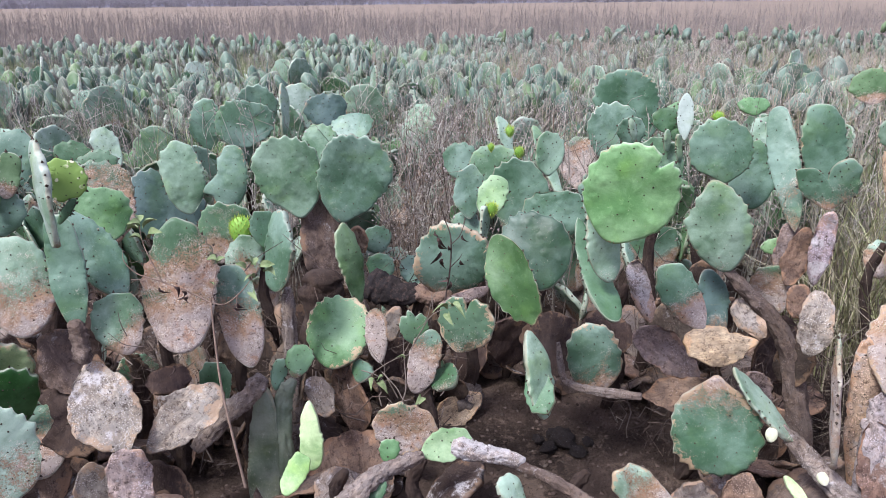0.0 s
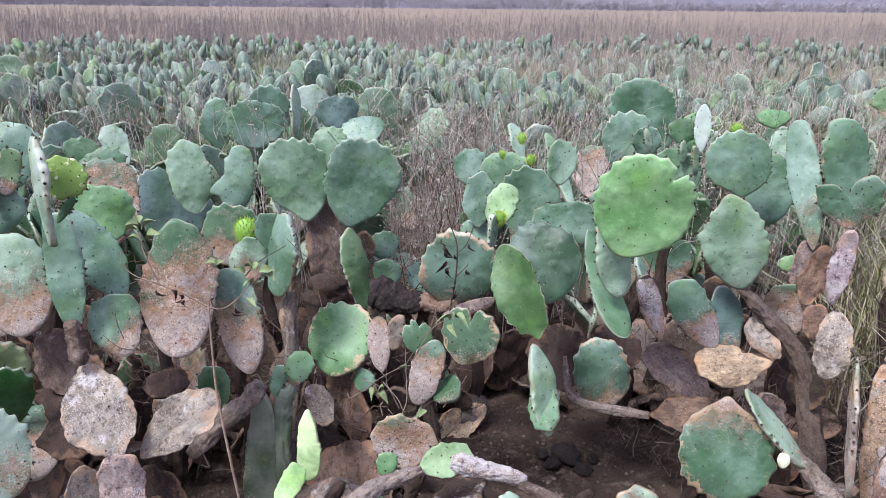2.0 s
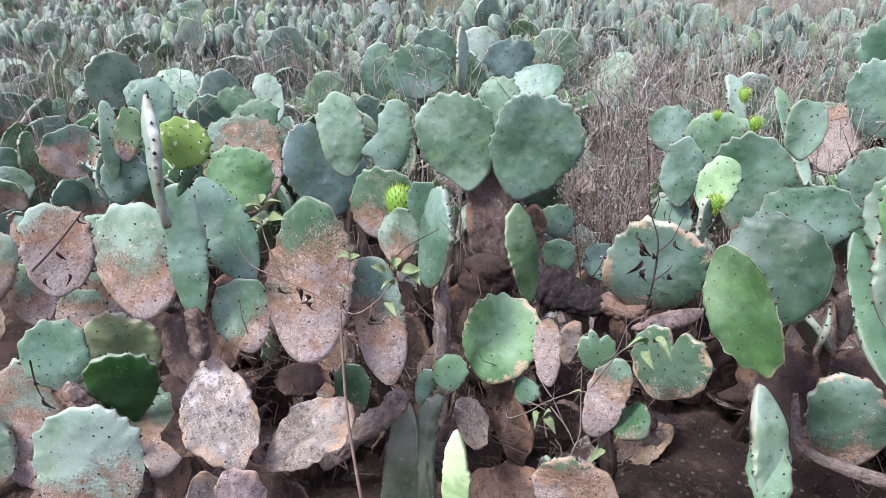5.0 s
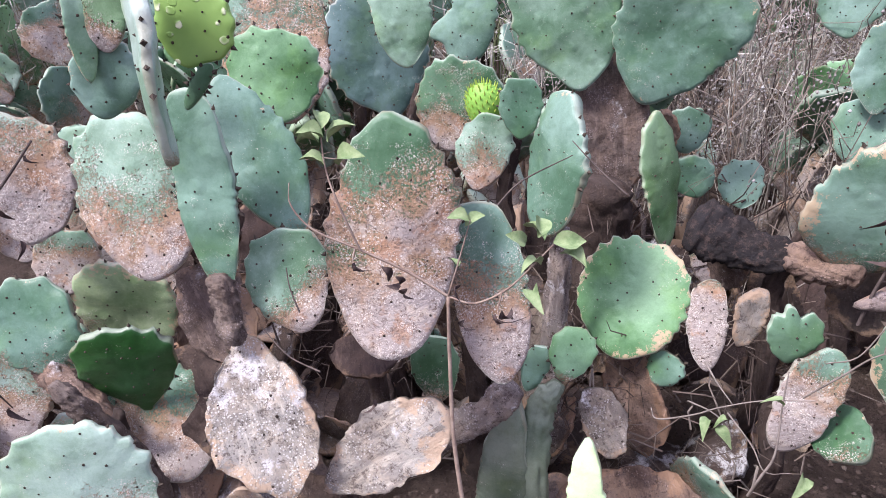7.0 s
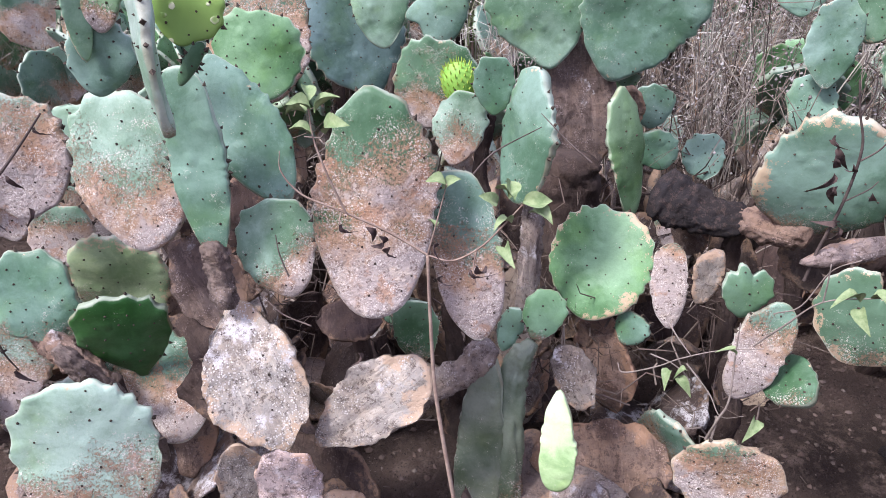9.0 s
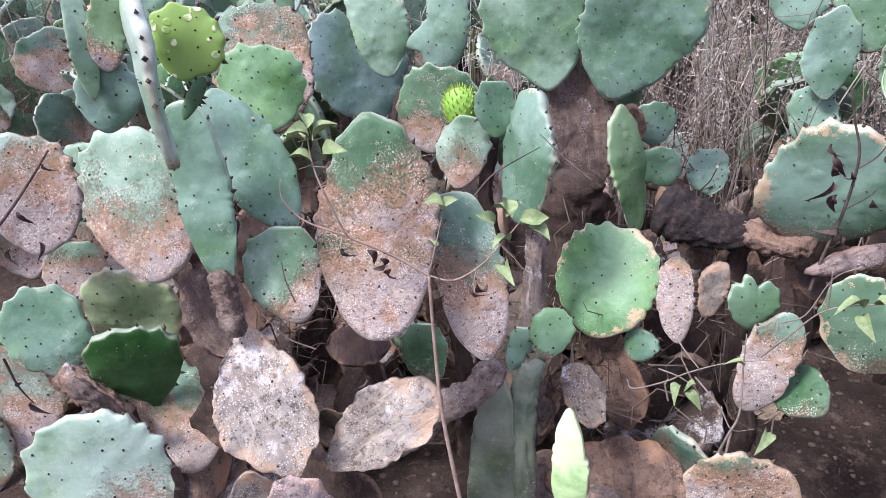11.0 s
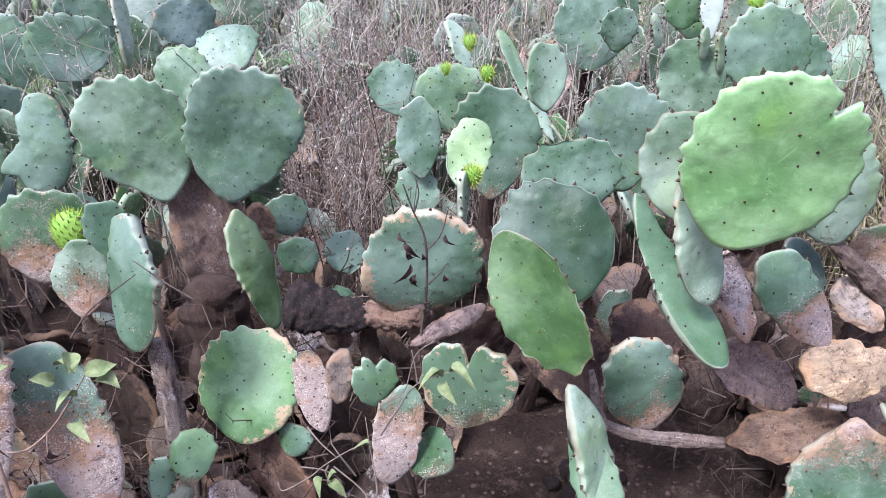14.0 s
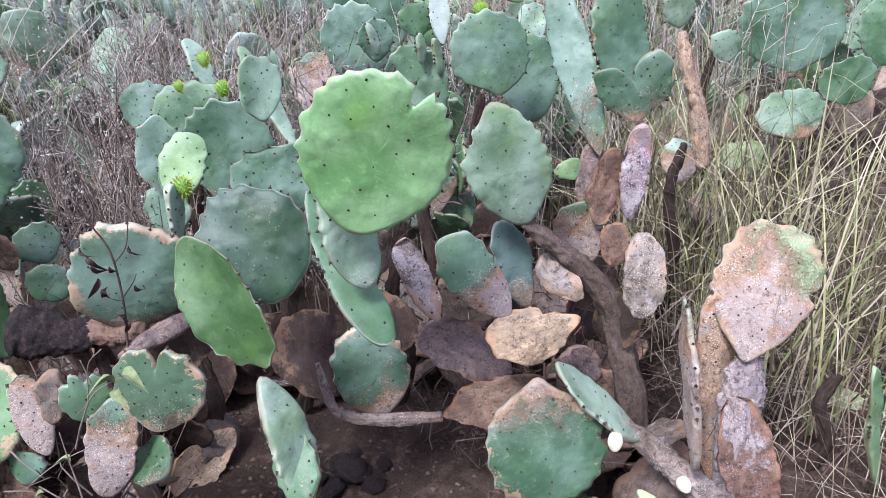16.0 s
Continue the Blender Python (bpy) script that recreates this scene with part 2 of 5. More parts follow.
def soil_material():
    k = Mat("soil", 0.95, 0.1)
    wet = k.step(k.noise(2.2, 5, 0.6), 0.35, 0.65)
    c = k.mix(wet, (0.046, 0.033, 0.026), (0.135, 0.096, 0.075))
    c = k.mix(k.step(k.noise(40, 6, 0.75), 0.47, 0.66), c, (0.105, 0.076, 0.06))
    c = k.mix(k.math("MULTIPLY", k.step(k.noise(9, 6, 0.7), 0.52, 0.64), 0.6), c, (0.23, 0.17, 0.13))
    c = k.mix(k.step(k.noise(150, 4, 0.8), 0.56, 0.66), c, (0.03, 0.023, 0.02))
    c = k.mix(k.math("MULTIPLY", k.step(k.cells(120), 0.22, 0.08), k.step(k.noise(13, 3), 0.5, 0.62)), c, (0.22, 0.18, 0.15))
    far = k.mix(k.noise(0.35, 6, 0.65), (0.17, 0.138, 0.112), (0.27, 0.22, 0.17))
    sep = k.n.new("ShaderNodeSeparateXYZ")
    tc = k.n.new("ShaderNodeTexCoord")
    k.l.new(tc.outputs["Object"], sep.inputs[0])
    k.colour(k.mix(k.step(sep.outputs["Y"], 6.0, 16.0), c, far))
    n1 = k.bump(k.noise(14, 7, 0.7), 1.0, 0.06)
    k.bump(k.noise(110, 6, 0.78), 1.0, 0.014, n1)
    return k.m


SKIN, CRUSTED, BARK, BLOTCH = pad_material(), pad_material("crusted_skin", 0.2), bark_material(), blotch_material()
AREOLE = plain("areole_felt", (0.045, 0.034, 0.027), (0.10, 0.076, 0.055), 200, 0.9)
SOIL = soil_material()
LOOKS = {
    "lime": (0.215, 0.41, 0.18), "limepale": (0.25, 0.38, 0.20), "limecut": (0.44, 0.60, 0.30), "yellowgreen": (0.10, 0.18, 0.08),
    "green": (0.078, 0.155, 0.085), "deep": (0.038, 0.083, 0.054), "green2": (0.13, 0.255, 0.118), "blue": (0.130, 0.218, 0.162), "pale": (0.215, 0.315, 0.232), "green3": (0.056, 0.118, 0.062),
    # dark: the blue-green skin with a pad's shade put into the tone
    "palegrey": (0.29, 0.375, 0.315), "paleyellow": (0.27, 0.345, 0.19), "dark": (0.062, 0.112, 0.10), "deepshade": (0.028, 0.10, 0.022),
    "bark_tan": (0.56, 0.44, 0.32), "bark_brown": (0.18, 0.145, 0.125), "bark_rust": (0.25, 0.18, 0.14), "bark_grey": (0.27, 0.235, 0.21),
    # the darkest brown bark tone includes the shade of gaps between pads
    "bark_white": (0.42, 0.375, 0.34), "bark_shaded": (0.07, 0.053, 0.046), "bark_char": (0.028, 0.025, 0.026), "bark_lilac": (0.42, 0.38, 0.385),
    "column": (0.125, 0.15, 0.10),
}


# ---- building helpers ----
def part(name, mesh_or_bm, material, parent=None, label=""):
    """Links a mesh (or a bmesh) as one object, under a thing or a part where given."""
    me = mesh_or_bm
    if isinstance(me, bmesh.types.BMesh):
        me = bpy.data.meshes.new(name)
        mesh_or_bm.to_mesh(me)
        mesh_or_bm.free()
    if material and not me.materials:
        me.materials.append(material)
    ob = new(name, me)
    if parent is not None:
        ob.parent = parent
    if label:
        ob["label"] = label
    return ob


class Heap:
    """Collects vertices and faces of many small pieces and makes one mesh of them."""

    def __init__(self):
        self.v, self.f, self.n = [], [], 0

    def add(self, verts, faces):
        self.v.append(np.asarray(verts, dtype=np.float64).reshape(-1, 3))
        self.f.extend([tuple(i + self.n for i in f) for f in faces])
        self.n += len(self.v[-1])

    def tube(self, pts, r0, r1, sides=3):
        """A tapered tube along the points."""
        pts = np.asarray(pts, float)
        m = len(pts)
        d = pts[-1] - pts[0]
        d /= np.linalg.norm(d) + 1e-9
        a = np.cross(d, (0.31, 0.87, 0.2) if abs(d[2]) > 0.7 else (0, 0, 1.0))
        a /= np.linalg.norm(a) + 1e-9
        b = np.cross(d, a)
        ang = np.arange(sides) * 2 * np.pi / sides
        ring = np.cos(ang)[:, None] * a + np.sin(ang)[:, None] * b
        rad = np.linspace(r0, r1, m)
        verts = (pts[:, None, :] + ring[None] * rad[:, None, None]).reshape(-1, 3)
        faces = [(i * sides + j, i * sides + (j + 1) % sides, (i + 1) * sides + (j + 1) % sides, (i + 1) * sides + j) for i in range(m - 1) for j in range(sides)]
        faces.append(tuple(range((m - 1) * sides, m * sides)))
        self.add(verts, faces)

    def blade(self, pts, width, side):
        """A grass blade: a narrow folded strip that runs out to a point."""
        pts, side = np.asarray(pts, float), np.asarray(side, float)
        m = len(pts)
        w = width * np.sqrt(np.linspace(1, 0, m)) + width * 0.03
        fold = np.cross(side, (0, 0, 1.0)) * width * 0.35
        verts = np.concatenate([pts - side * w[:, None], pts + fold, pts + side * w[:, None]])
        faces = [(i + k * m, i + 1 + k * m, i + 1 + (k + 1) * m, i + (k + 1) * m) for i in range(m - 1) for k in (0, 1)]
        self.add(verts, faces)

    def gem(self, at, r, squash=1.0):
        """A small faceted seed head or clod."""
        x, y, z = at
        self.add([(x + r, y, z), (x, y + r, z), (x - r, y, z), (x, y - r, z), (x, y, z + r * squash), (x, y, z - r * squash)],
                 [(0, 1, 4), (1, 2, 4), (2, 3, 4), (3, 0, 4), (1, 0, 5), (2, 1, 5), (3, 2, 5), (0, 3, 5)])

    def mesh(self, name, smooth=False):
        me = bpy.data.meshes.new(name)
        me.from_pydata(np.concatenate(self.v).tolist(), [], self.f)
        if smooth:
            me.polygons.foreach_set("use_smooth", [True] * len(me.polygons))
        me.update()
        return me


def empty(name, at=(0, 0, 0)):
    ob = new(name)
    ob.location = at
    ob.empty_display_size = 0.05
    return ob


# ---- cactus pads ----
def outline(length, width, egg, neck, peak_in, notch, bumps, wobble, rng, ragged=False, steps=240):
    """The pad's edge as a radius for each direction about its middle; direction 0 points at the base."""
    th = np.linspace(0, 2 * np.pi, 720, endpoint=False)
    h = (1 - np.cos(th)) / 2
    half = np.sign(np.sin(th)) * np.abs(np.sin(th)) ** 0.86
    x = width / 2 * half * (1 + egg * (h - 0.5)) * (1 - neck * np.exp(-(h / 0.16) ** 1.3)) * (1 - peak_in * np.exp(-((1 - h) / 0.3) ** 1.4))
    x = np.where(h < 0.03, np.sign(np.sin(th)) * np.maximum(np.abs(x), width * 0.07 * np.sqrt(h / 0.03)), x)
    z = h * length - 0.5 * length
    ang = np.mod(np.arctan2(x, -z), 2 * np.pi)
    r = np.hypot(x, z)
    order = np.argsort(ang)
    ang, r = ang[order], r[order]
    fi = np.linspace(0, 2 * np.pi, steps, endpoint=False)
    rad = np.interp(fi, np.r_[ang[-1] - 2 * np.pi, ang, ang[0] + 2 * np.pi], np.r_[r[-1], r, r[0]])
    for k in (2, 3, 4, 6, 9):
        rad *= 1 + wobble / k * 1.4 * np.sin(k * fi + rng.uniform(0, 6.3))
    if ragged:
        for k in (11, 17, 27, 39, 58):
            rad *= 1 + 0.24 / k * np.sin(k * fi + rng.uniform(0, 6.3) + np.sin(3 * fi))
    for a, depth, wide in notch:
        rad *= 1 - depth * np.exp(-(((fi - a + np.pi) % (2 * np.pi) - np.pi) / wide) ** 2)
    ph = rng.uniform(0, 6.3)
    drift = fi + 0.10 * np.sin(2 * fi + ph) + 0.05 * np.sin(5 * fi)
    peak = np.abs(np.cos(bumps / 2 * drift + ph)) ** 3.0
    up = np.clip(1 - np.cos(fi), 0, 1)
    rad *= 1 + (0.012 if ragged else 0.07) * (peak - 0.4) * up * (1 + 0.45 * np.sin(3 * fi + ph))
    rim = (np.arange(bumps) * np.pi - ph) * 2 / bumps
    return fi, rad, np.mod(rim, 2 * np.pi)


class PadShape:
    """One pad in its own frame: base at the origin, +z along the pad, front towards -y."""

    def __init__(self, length, width, egg=0.2, neck=0.4, peak=0.0, notch=(), bumps=0, bend=0.0, cup=0.0, thick=0.0, seed=1, bark=False, segs=84, wobble=None):
        rng = random.Random(seed)
        self.rng, self.L, self.W = rng, length, width
        bumps = bumps or max(11, int(1.57 * (length + width) / 0.036))
        self.fi, self.rad, self.rim = outline(length, width, egg, neck, peak, notch, bumps, (0.085 if bark else 0.06) if wobble is None else wobble, rng, bark)
        self.T = (thick or min(0.021, 0.011 + 0.055 * min(length, width))) / 2
        curl = 0.4 if bark else 0.2
        self.bend, self.cup, self.bark, self.segs = bend + rng.uniform(-curl, curl) * 0.7, cup + rng.uniform(-curl, curl), bark, segs
        self.off = Vector((rng.uniform(0, 99), rng.uniform(0, 99), rng.uniform(0, 99)))

    def radius(self, a):
        return float(np.interp(a % (2 * math.pi), np.r_[self.fi, 2 * math.pi], np.r_[self.rad, self.rad[0]]))

    def point(self, a, rho, side):
        r = self.radius(a) * rho
        x, z = math.sin(a) * r, self.L / 2 - math.cos(a) * r
        puff = self.T * (0.42 + 0.58 * (1 - rho ** 5) ** 0.55) if rho < 0.995 else 0.0
        u, v = x / max(self.W, 0.01), z / self.L
        warp = self.bend * self.L * (v - 0.2) ** 2 + self.cup * self.W * u * u
        q = Vector((x * 9, z * 9, side * (2.0 if self.bark else 0.6))) + self.off
        warp += (0.012 if self.bark else 0.009) * noise.noise(q) + (0.006 if self.bark else 0.004) * noise.noise(q * 2.7)
        if self.bark:
            warp += 0.0028 * noise.noise(q * 7.3) + 0.009 * rho ** 4 * noise.noise(q * 4.1)
        return (x, -side * puff + warp, z)

    def mesh(self, name):
        n = self.segs
        rhos = (0.25, 0.47, 0.66, 0.82, 0.93, 0.985)
        verts, faces = [], []
        ring_at = lambda s, k: 2 + (s * len(rhos) + k) * n
        verts.append(self.point(0, 0, 1)), verts.append(self.point(0, 0, -1))
        for side in (1, -1):
            for rho in rhos:
                verts += [self.point(2 * math.pi * i / n, rho, side) for i in range(n)]
        edge = len(verts)
        verts += [self.point(2 * math.pi * i / n, 1.0, 0) for i in range(n)]
        for s in (0, 1):
            def put(f):
                faces.append(f if s == 0 else f[::-1])
            for i in range(n):
                j = (i + 1) % n
                put((s, ring_at(s, 0) + j, ring_at(s, 0) + i))
                for k in range(len(rhos) - 1):
                    put((ring_at(s, k) + i, ring_at(s, k) + j, ring_at(s, k + 1) + j, ring_at(s, k + 1) + i))
                put((ring_at(s, len(rhos) - 1) + i, ring_at(s, len(rhos) - 1) + j, edge + j, edge + i))
        me = bpy.data.meshes.new(name)
        me.from_pydata(verts, [], faces)
        me.polygons.foreach_set("use_smooth", [True] * len(me.polygons))
        worn = me.attributes.new("margin", "FLOAT", "POINT")
        worn.data.foreach_set("value", [0.0, 0.0] + [rho for _ in (0, 1) for rho in rhos for _ in range(n)] + [1.0] * n)
        if self.bark:
            grain = me.attributes.new("fibre", "FLOAT_VECTOR", "POINT")
            grain.data.foreach_set("vector", [c for x, y, z in verts for c in (x, y, z * 0.22)])
        me.update()
        return me

    def areoles(self, step=0.041, size=0.0022):
        """Small felted spine cushions in staggered rows on both faces and along the rim."""
        hp, rng = Heap(), self.rng
        step *= max(0.62, min(1.0, self.L / 0.24))
        for side in (1, -1):
            row, z = 0, step * 0.9
            while z < self.L:
                x = -self.W / 2 - step + (row % 2) * step / 2
                while x < self.W / 2 + step:
                    px, pz = x + rng.uniform(-0.28, 0.28) * step, z + rng.uniform(-0.28, 0.28) * step
                    a, r = math.atan2(px, self.L / 2 - pz), math.hypot(px, self.L / 2 - pz)
                    rho = r / self.radius(a)
                    if rho < 0.93 and rng.random() < 0.86:
                        p = Vector(self.point(a, rho, side))
                        s = size * rng.uniform(0.7, 1.25)
                        hp.add([p + Vector((math.cos(t) * s, side * 0.0006, math.sin(t) * s)) for t in np.arange(5) * 1.2566] + [p + Vector((rng.uniform(-1, 1) * s * 0.5, -side * s * 1.3, s * 0.7))],
                               [(i, (i + 1) % 5, 5) for i in range(5)])
                    x += step
                row, z = row + 1, z + step * 0.82
        for a in self.rim:
            if math.cos(a) > 0.75:
                continue
            p = Vector(self.point(a, 1.0, 0))
            out = Vector((math.sin(a), 0, -math.cos(a)))
            s = size * rng.uniform(1.2, 2.0)
            b = Vector((out.z, 0, -out.x))
            hp.add([p + b * s, p + Vector((0, s, 0)), p - b * s, p - Vector((0, s, 0)), p + out * s * 2.0], [(0, 1, 4), (1, 2, 4), (2, 3, 4), (3, 0, 4)])
        return hp.mesh("areoles")


FACE = Vector((0, -0.93, 0.37))
PADS = [0]


def stand(base, tip, turn):
    """The pose of a pad that runs from base to tip with its front turned by so many degrees from the open side."""
    base, tip = Vector(base), Vector(tip)
    ax = (tip - base).normalized()
    n = (FACE - ax * FACE.dot(ax)).normalized()
    n = n * math.cos(radians(turn)) + ax.cross(n) * math.sin(radians(turn))
    side = n.cross(ax)
    m = Matrix((( -side.x, -n.x, ax.x), (-side.y, -n.y, ax.y), (-side.z, -n.z, ax.z))).to_4x4()
    m.translation = base
    return m


def pad_at(plant, colour, base, tip, width, turn=0, scar=0.1, crust=False, **shape):
    """One pad of a plant, from its joint to its far end; scar is the share of corky skin, or of lichen on dead wood."""
    PADS[0] += 1
    bark = colour.startswith("bark")
    length = (Vector(tip) - Vector(base)).length
    if bark:
        shape.setdefault("thick", 0.026 if width < 0.07 else 0.010)
        shape.setdefault("bumps", 9)
    form = PadShape(length, width, seed=PADS[0], bark=bark, **shape)
    me = form.mesh("pad")
    ob = part("stem_pad" if bark and length > 2.2 * width else "pad", me, BARK if bark else BLOTCH if colour == "yellowspot" else CRUSTED if crust else SKIN, plant, SAY.get(colour, ""))
    c = LOOKS.get(colour, (0.3, 0.42, 0.08))
    j = 1 + 0.10 * math.sin(PADS[0] * 2.4)
    ob.color = (c[0] * j, c[1] * (0.5 + 0.5 * j), c[2] * j, scar)
    ob.matrix_basis = plant.matrix_basis.inverted() @ stand(base, tip, turn)
    if (not bark or scar > 0.55) and colour not in ("limecut", "column"):
        tagged(part("areole_felt", form.areoles(), AREOLE, ob, "tiny dark felted spine cushions"), kind="stuff")
    return ob


def curve_through(pts, steps=6):
    """A smooth way through the points."""
    p = [Vector(q) for q in pts]
    p = [p[0] * 2 - p[1]] + p + [p[-1] * 2 - p[-2]]
    out = []
    for i in range(1, len(p) - 2):
        for s in range(steps):
            t = s / steps
            out.append(0.5 * (2 * p[i] + (p[i + 1] - p[i - 1]) * t + (2 * p[i - 1] - 5 * p[i] + 4 * p[i + 1] - p[i + 2]) * t * t + (3 * p[i] - p[i - 1] - 3 * p[i + 1] + p[i + 2]) * t ** 3))
    return [tuple(q) for q in out] + [tuple(p[-2])]


def log_at(plant, colour, pts, r0, r1, scar):
    """A knotted woody stem along the points, flattened a little as old pads are, with blunt broken ends."""
    PADS[0] += 1
    way, n = [Vector(q) for q in curve_through(pts, 16)], 36
    verts, faces, grain, off = [], [], [], Vector((PADS[0] * 1.7, 3, 0))
    m, run = len(way), sum((b - a).length for a, b in zip(way, way[1:]))
    for i, c in enumerate(way):
        d = (way[min(i + 1, m - 1)] - way[max(i - 1, 0)]).normalized()
        front = (FACE - d * FACE.dot(d)).normalized()
        side = d.cross(front)
        s = i / (m - 1)
        end = min(1.0, 0.62 + 3.2 * min(s, 1 - s))
        for k in range(n):
            a = 2 * math.pi * k / n
            q = Vector((math.cos(a), math.sin(a), s * 5)) * 1.6 + off
            ridge = abs(math.sin(2.5 * a + 3 * noise.noise(q))) ** 0.6
            knot = max(0.0, noise.noise(Vector((math.cos(a) * 0.8, math.sin(a) * 0.8, s * run * 9)) + off))
            r = (r0 + (r1 - r0) * s)
            rough = min(1.0, 0.02 / r)
            r *= end * (0.82 + 0.16 * ridge + 0.2 * noise.noise(q) + 0.28 * knot + rough * (0.3 * noise.noise(q * 2.6) + 0.2 * noise.noise(q * 6)))
            grain.append((math.cos(a) * r, math.sin(a) * r, s * run * 0.16))
            verts.append(c + side * math.cos(a) * r + front * math.sin(a) * r * 0.62)
    faces = [(i * n + k, i * n + (k + 1) % n, (i + 1) * n + (k + 1) % n, (i + 1) * n + k) for i in range(m - 1) for k in range(n)]
    for base, at in ((0, way[0]), ((m - 1) * n, way[-1])):
        verts.append(at + (at - way[m // 2]).normalized() * r0 * 0.12)
        grain.append((0, 0, 0))
        faces += [(base + k, base + (k + 1) % n, len(verts) - 1) if base else (base + (k + 1) % n, base + k, len(verts) - 1) for k in range(n)]
    me = bpy.data.meshes.new("stem")
    me.from_pydata([tuple(v - plant.location) for v in verts], [], faces)
    me.polygons.foreach_set("use_smooth", [True] * len(faces))
    me.attributes.new("fibre", "FLOAT_VECTOR", "POINT").data.foreach_set("vector", [c for g in grain for c in g])
    ob = part("stem", me, BARK if colour.startswith("bark") else SKIN, plant, SAY.get(colour, ""))
    ob.color = (*LOOKS[colour], scar)
    return ob


SAY = {
    "lime": "bright lime-green young pad", "limepale": "pale lime young pad", "limecut": "raw lime-yellow cut pad", "yellowgreen": "glossy yellow-green pad",
    "dark": "blue-green pad with shade in its dark colour", "deepshade": "green pad, shade of its underside put into the colour", "yellowspot": "yellow-green pad with cream warts", "palegrey": "pale grey-green pad",
    "bark_tan": "dead tan corky pad", "bark_brown": "brown woody stem", "bark_rust": "rust-brown dead corky pad", "bark_grey": "grey-brown woody dead pad",
    "bark_white": "dead pad under whitish lichen", "bark_shaded": "brown dead pad, darkened in colour for shaded gaps", "bark_char": "charred black stem", "bark_lilac": "lilac-grey corky trunk", "column": "mottled grey-green woody column",
}


# ---- ground ----
def relief(x, y):
    near = math.exp(-((y - 1.8) / 5.0) ** 2)
    q = Vector((x * 1.3, y * 1.3, 0))
    return 0.015 + near * (0.05 * noise.noise(q) + 0.022 * noise.noise(q * 4.3) + 0.008 * noise.noise(q * 13)) + (1 - near) * 0.12 * noise.noise(q * 0.16)


def ground_sheet():
    half = np.r_[np.arange(0, 2.6, 0.035), 2.6 * 1.13 ** np.arange(1, 43)]
    xs = np.r_[-half[:0:-1], half]
    ys = np.r_[-(2.0 * 1.25 ** np.arange(20, 0, -1)), np.arange(-2.0, 0.8, 0.2), np.arange(0.8, 3.4, 0.035), 3.4 * 1.12 ** np.arange(1, 47)]
    verts = [(x, y, relief(x, y)) for y in ys for x in xs]
    w = len(xs)
    faces = [(j * w + i, j * w + i + 1, (j + 1) * w + i + 1, (j + 1) * w + i) for j in range(len(ys) - 1) for i in range(w - 1)]
    me = bpy.data.meshes.new("ground")
    me.from_pydata(verts, [], faces)
    me.polygons.foreach_set("use_smooth", [True] * len(faces))
    return tagged(part("ground", me, SOIL), "bare dark brown soil under the cacti, straw-coloured field beyond", "ground", kind="structure")


ground_sheet()


# ---- cacti that stand nearest, pad by pad ----
def cactus(x, y, label):
    return tagged(empty("prickly_pear_cactus", (x, y, 0)), label, "cactus", "prickly pear cacti")


right_cactus = cactus(0.9, 1.95, "prickly pear with one bright lime pad among scarred and dead ones")
far_right_cactus = cactus(1.15, 1.7, "old prickly pear with a corky trunk and a tan spotted pad")
centre_cactus = cactus(0.3, 2.1, "sprawling prickly pear with dark green and hanging pads")
burnt_stem_cactus = cactus(-0.05, 2.05, "charred black prickly pear stem lying over the soil")
pair_cactus = cactus(-0.35, 2.4, "tall prickly pear with two broad blue-green pads on top")
rear_left_cactus = cactus(-0.75, 2.4, "prickly pear with dark and pale oval pads")
left_cactus = cactus(-0.85, 1.7, "crowded prickly pear with rust-scarred blue-green pads")
column_cactus = cactus(-0.35, 1.9, "prickly pear on a dark corky column with a round pad")
front_cactus = cactus(0.1, 1.55, "fallen prickly pear stems with a lime pad")
mid_right_cactus = cactus(0.85, 2.9, "blue-green prickly pear with rounded pads and finger-like sprouts")
mid_left_cactus = cactus(-1.0, 3.3, "blue-green prickly pear behind the front row")
fallen_chunk = tagged(empty("dead_pad", (0.1, 2.3, 0)), "curled tan and grey dead pad on bare soil", "dead pad", "dead pads on the soil")
grass_cactus = cactus(1.9, 2.7, "prickly pear half hidden in long grass")

log_at(right_cactus, "bark_brown", ((0.849, 2.038, 0.668), (0.923, 2.040, 0.592), (0.997, 2.030, 0.516), (1.056, 2.020, 0.399), (1.095, 2.000, 0.228), (1.137, 2.000, 0.006)), 0.0160, 0.0400, .35)  # curved stem
log_at(right_cactus, "bark_grey", ((0.923, 1.724, 0.361), (0.987, 1.689, 0.291), (1.027, 1.631, 0.257), (1.093, 1.575, 0.202)), 0.0187, 0.0323, .5)  # arm stem
pad_at(right_cactus, "lime", (0.467, 1.737, 0.845), (0.535, 1.725, 1.079), 0.221, -8, 0, neck=.5, notch=((2.74,.26,.085),(2.3,-.05,.25)), egg=.04, bumps=24, wobble=.025)  # bright pad
pad_at(right_cactus, "pale", (0.846, 2.038, 0.671), (0.789, 2.030, 0.906), 0.183, -14, 0.12, egg=-.02, neck=.45, peak=.28, notch=((3.14,-.05,.3),(4.3,-.05,.3)))  # diamond
pad_at(right_cactus, "pale", (0.484, 1.775, 0.716), (0.429, 1.844, 0.963), 0.100, 24, 0.12, neck=.2, egg=.0, peak=.5)  # edge stem
pad_at(right_cactus, "pale", (0.507, 1.950, 0.773), (0.487, 1.981, 0.965), 0.125, -15, 0.05, neck=.4)  # behind edge
pad_at(right_cactus, "blue", (0.744, 1.860, 0.569), (0.642, 1.930, 0.717), 0.103, -5, 0.5, neck=.5)  # scar pad
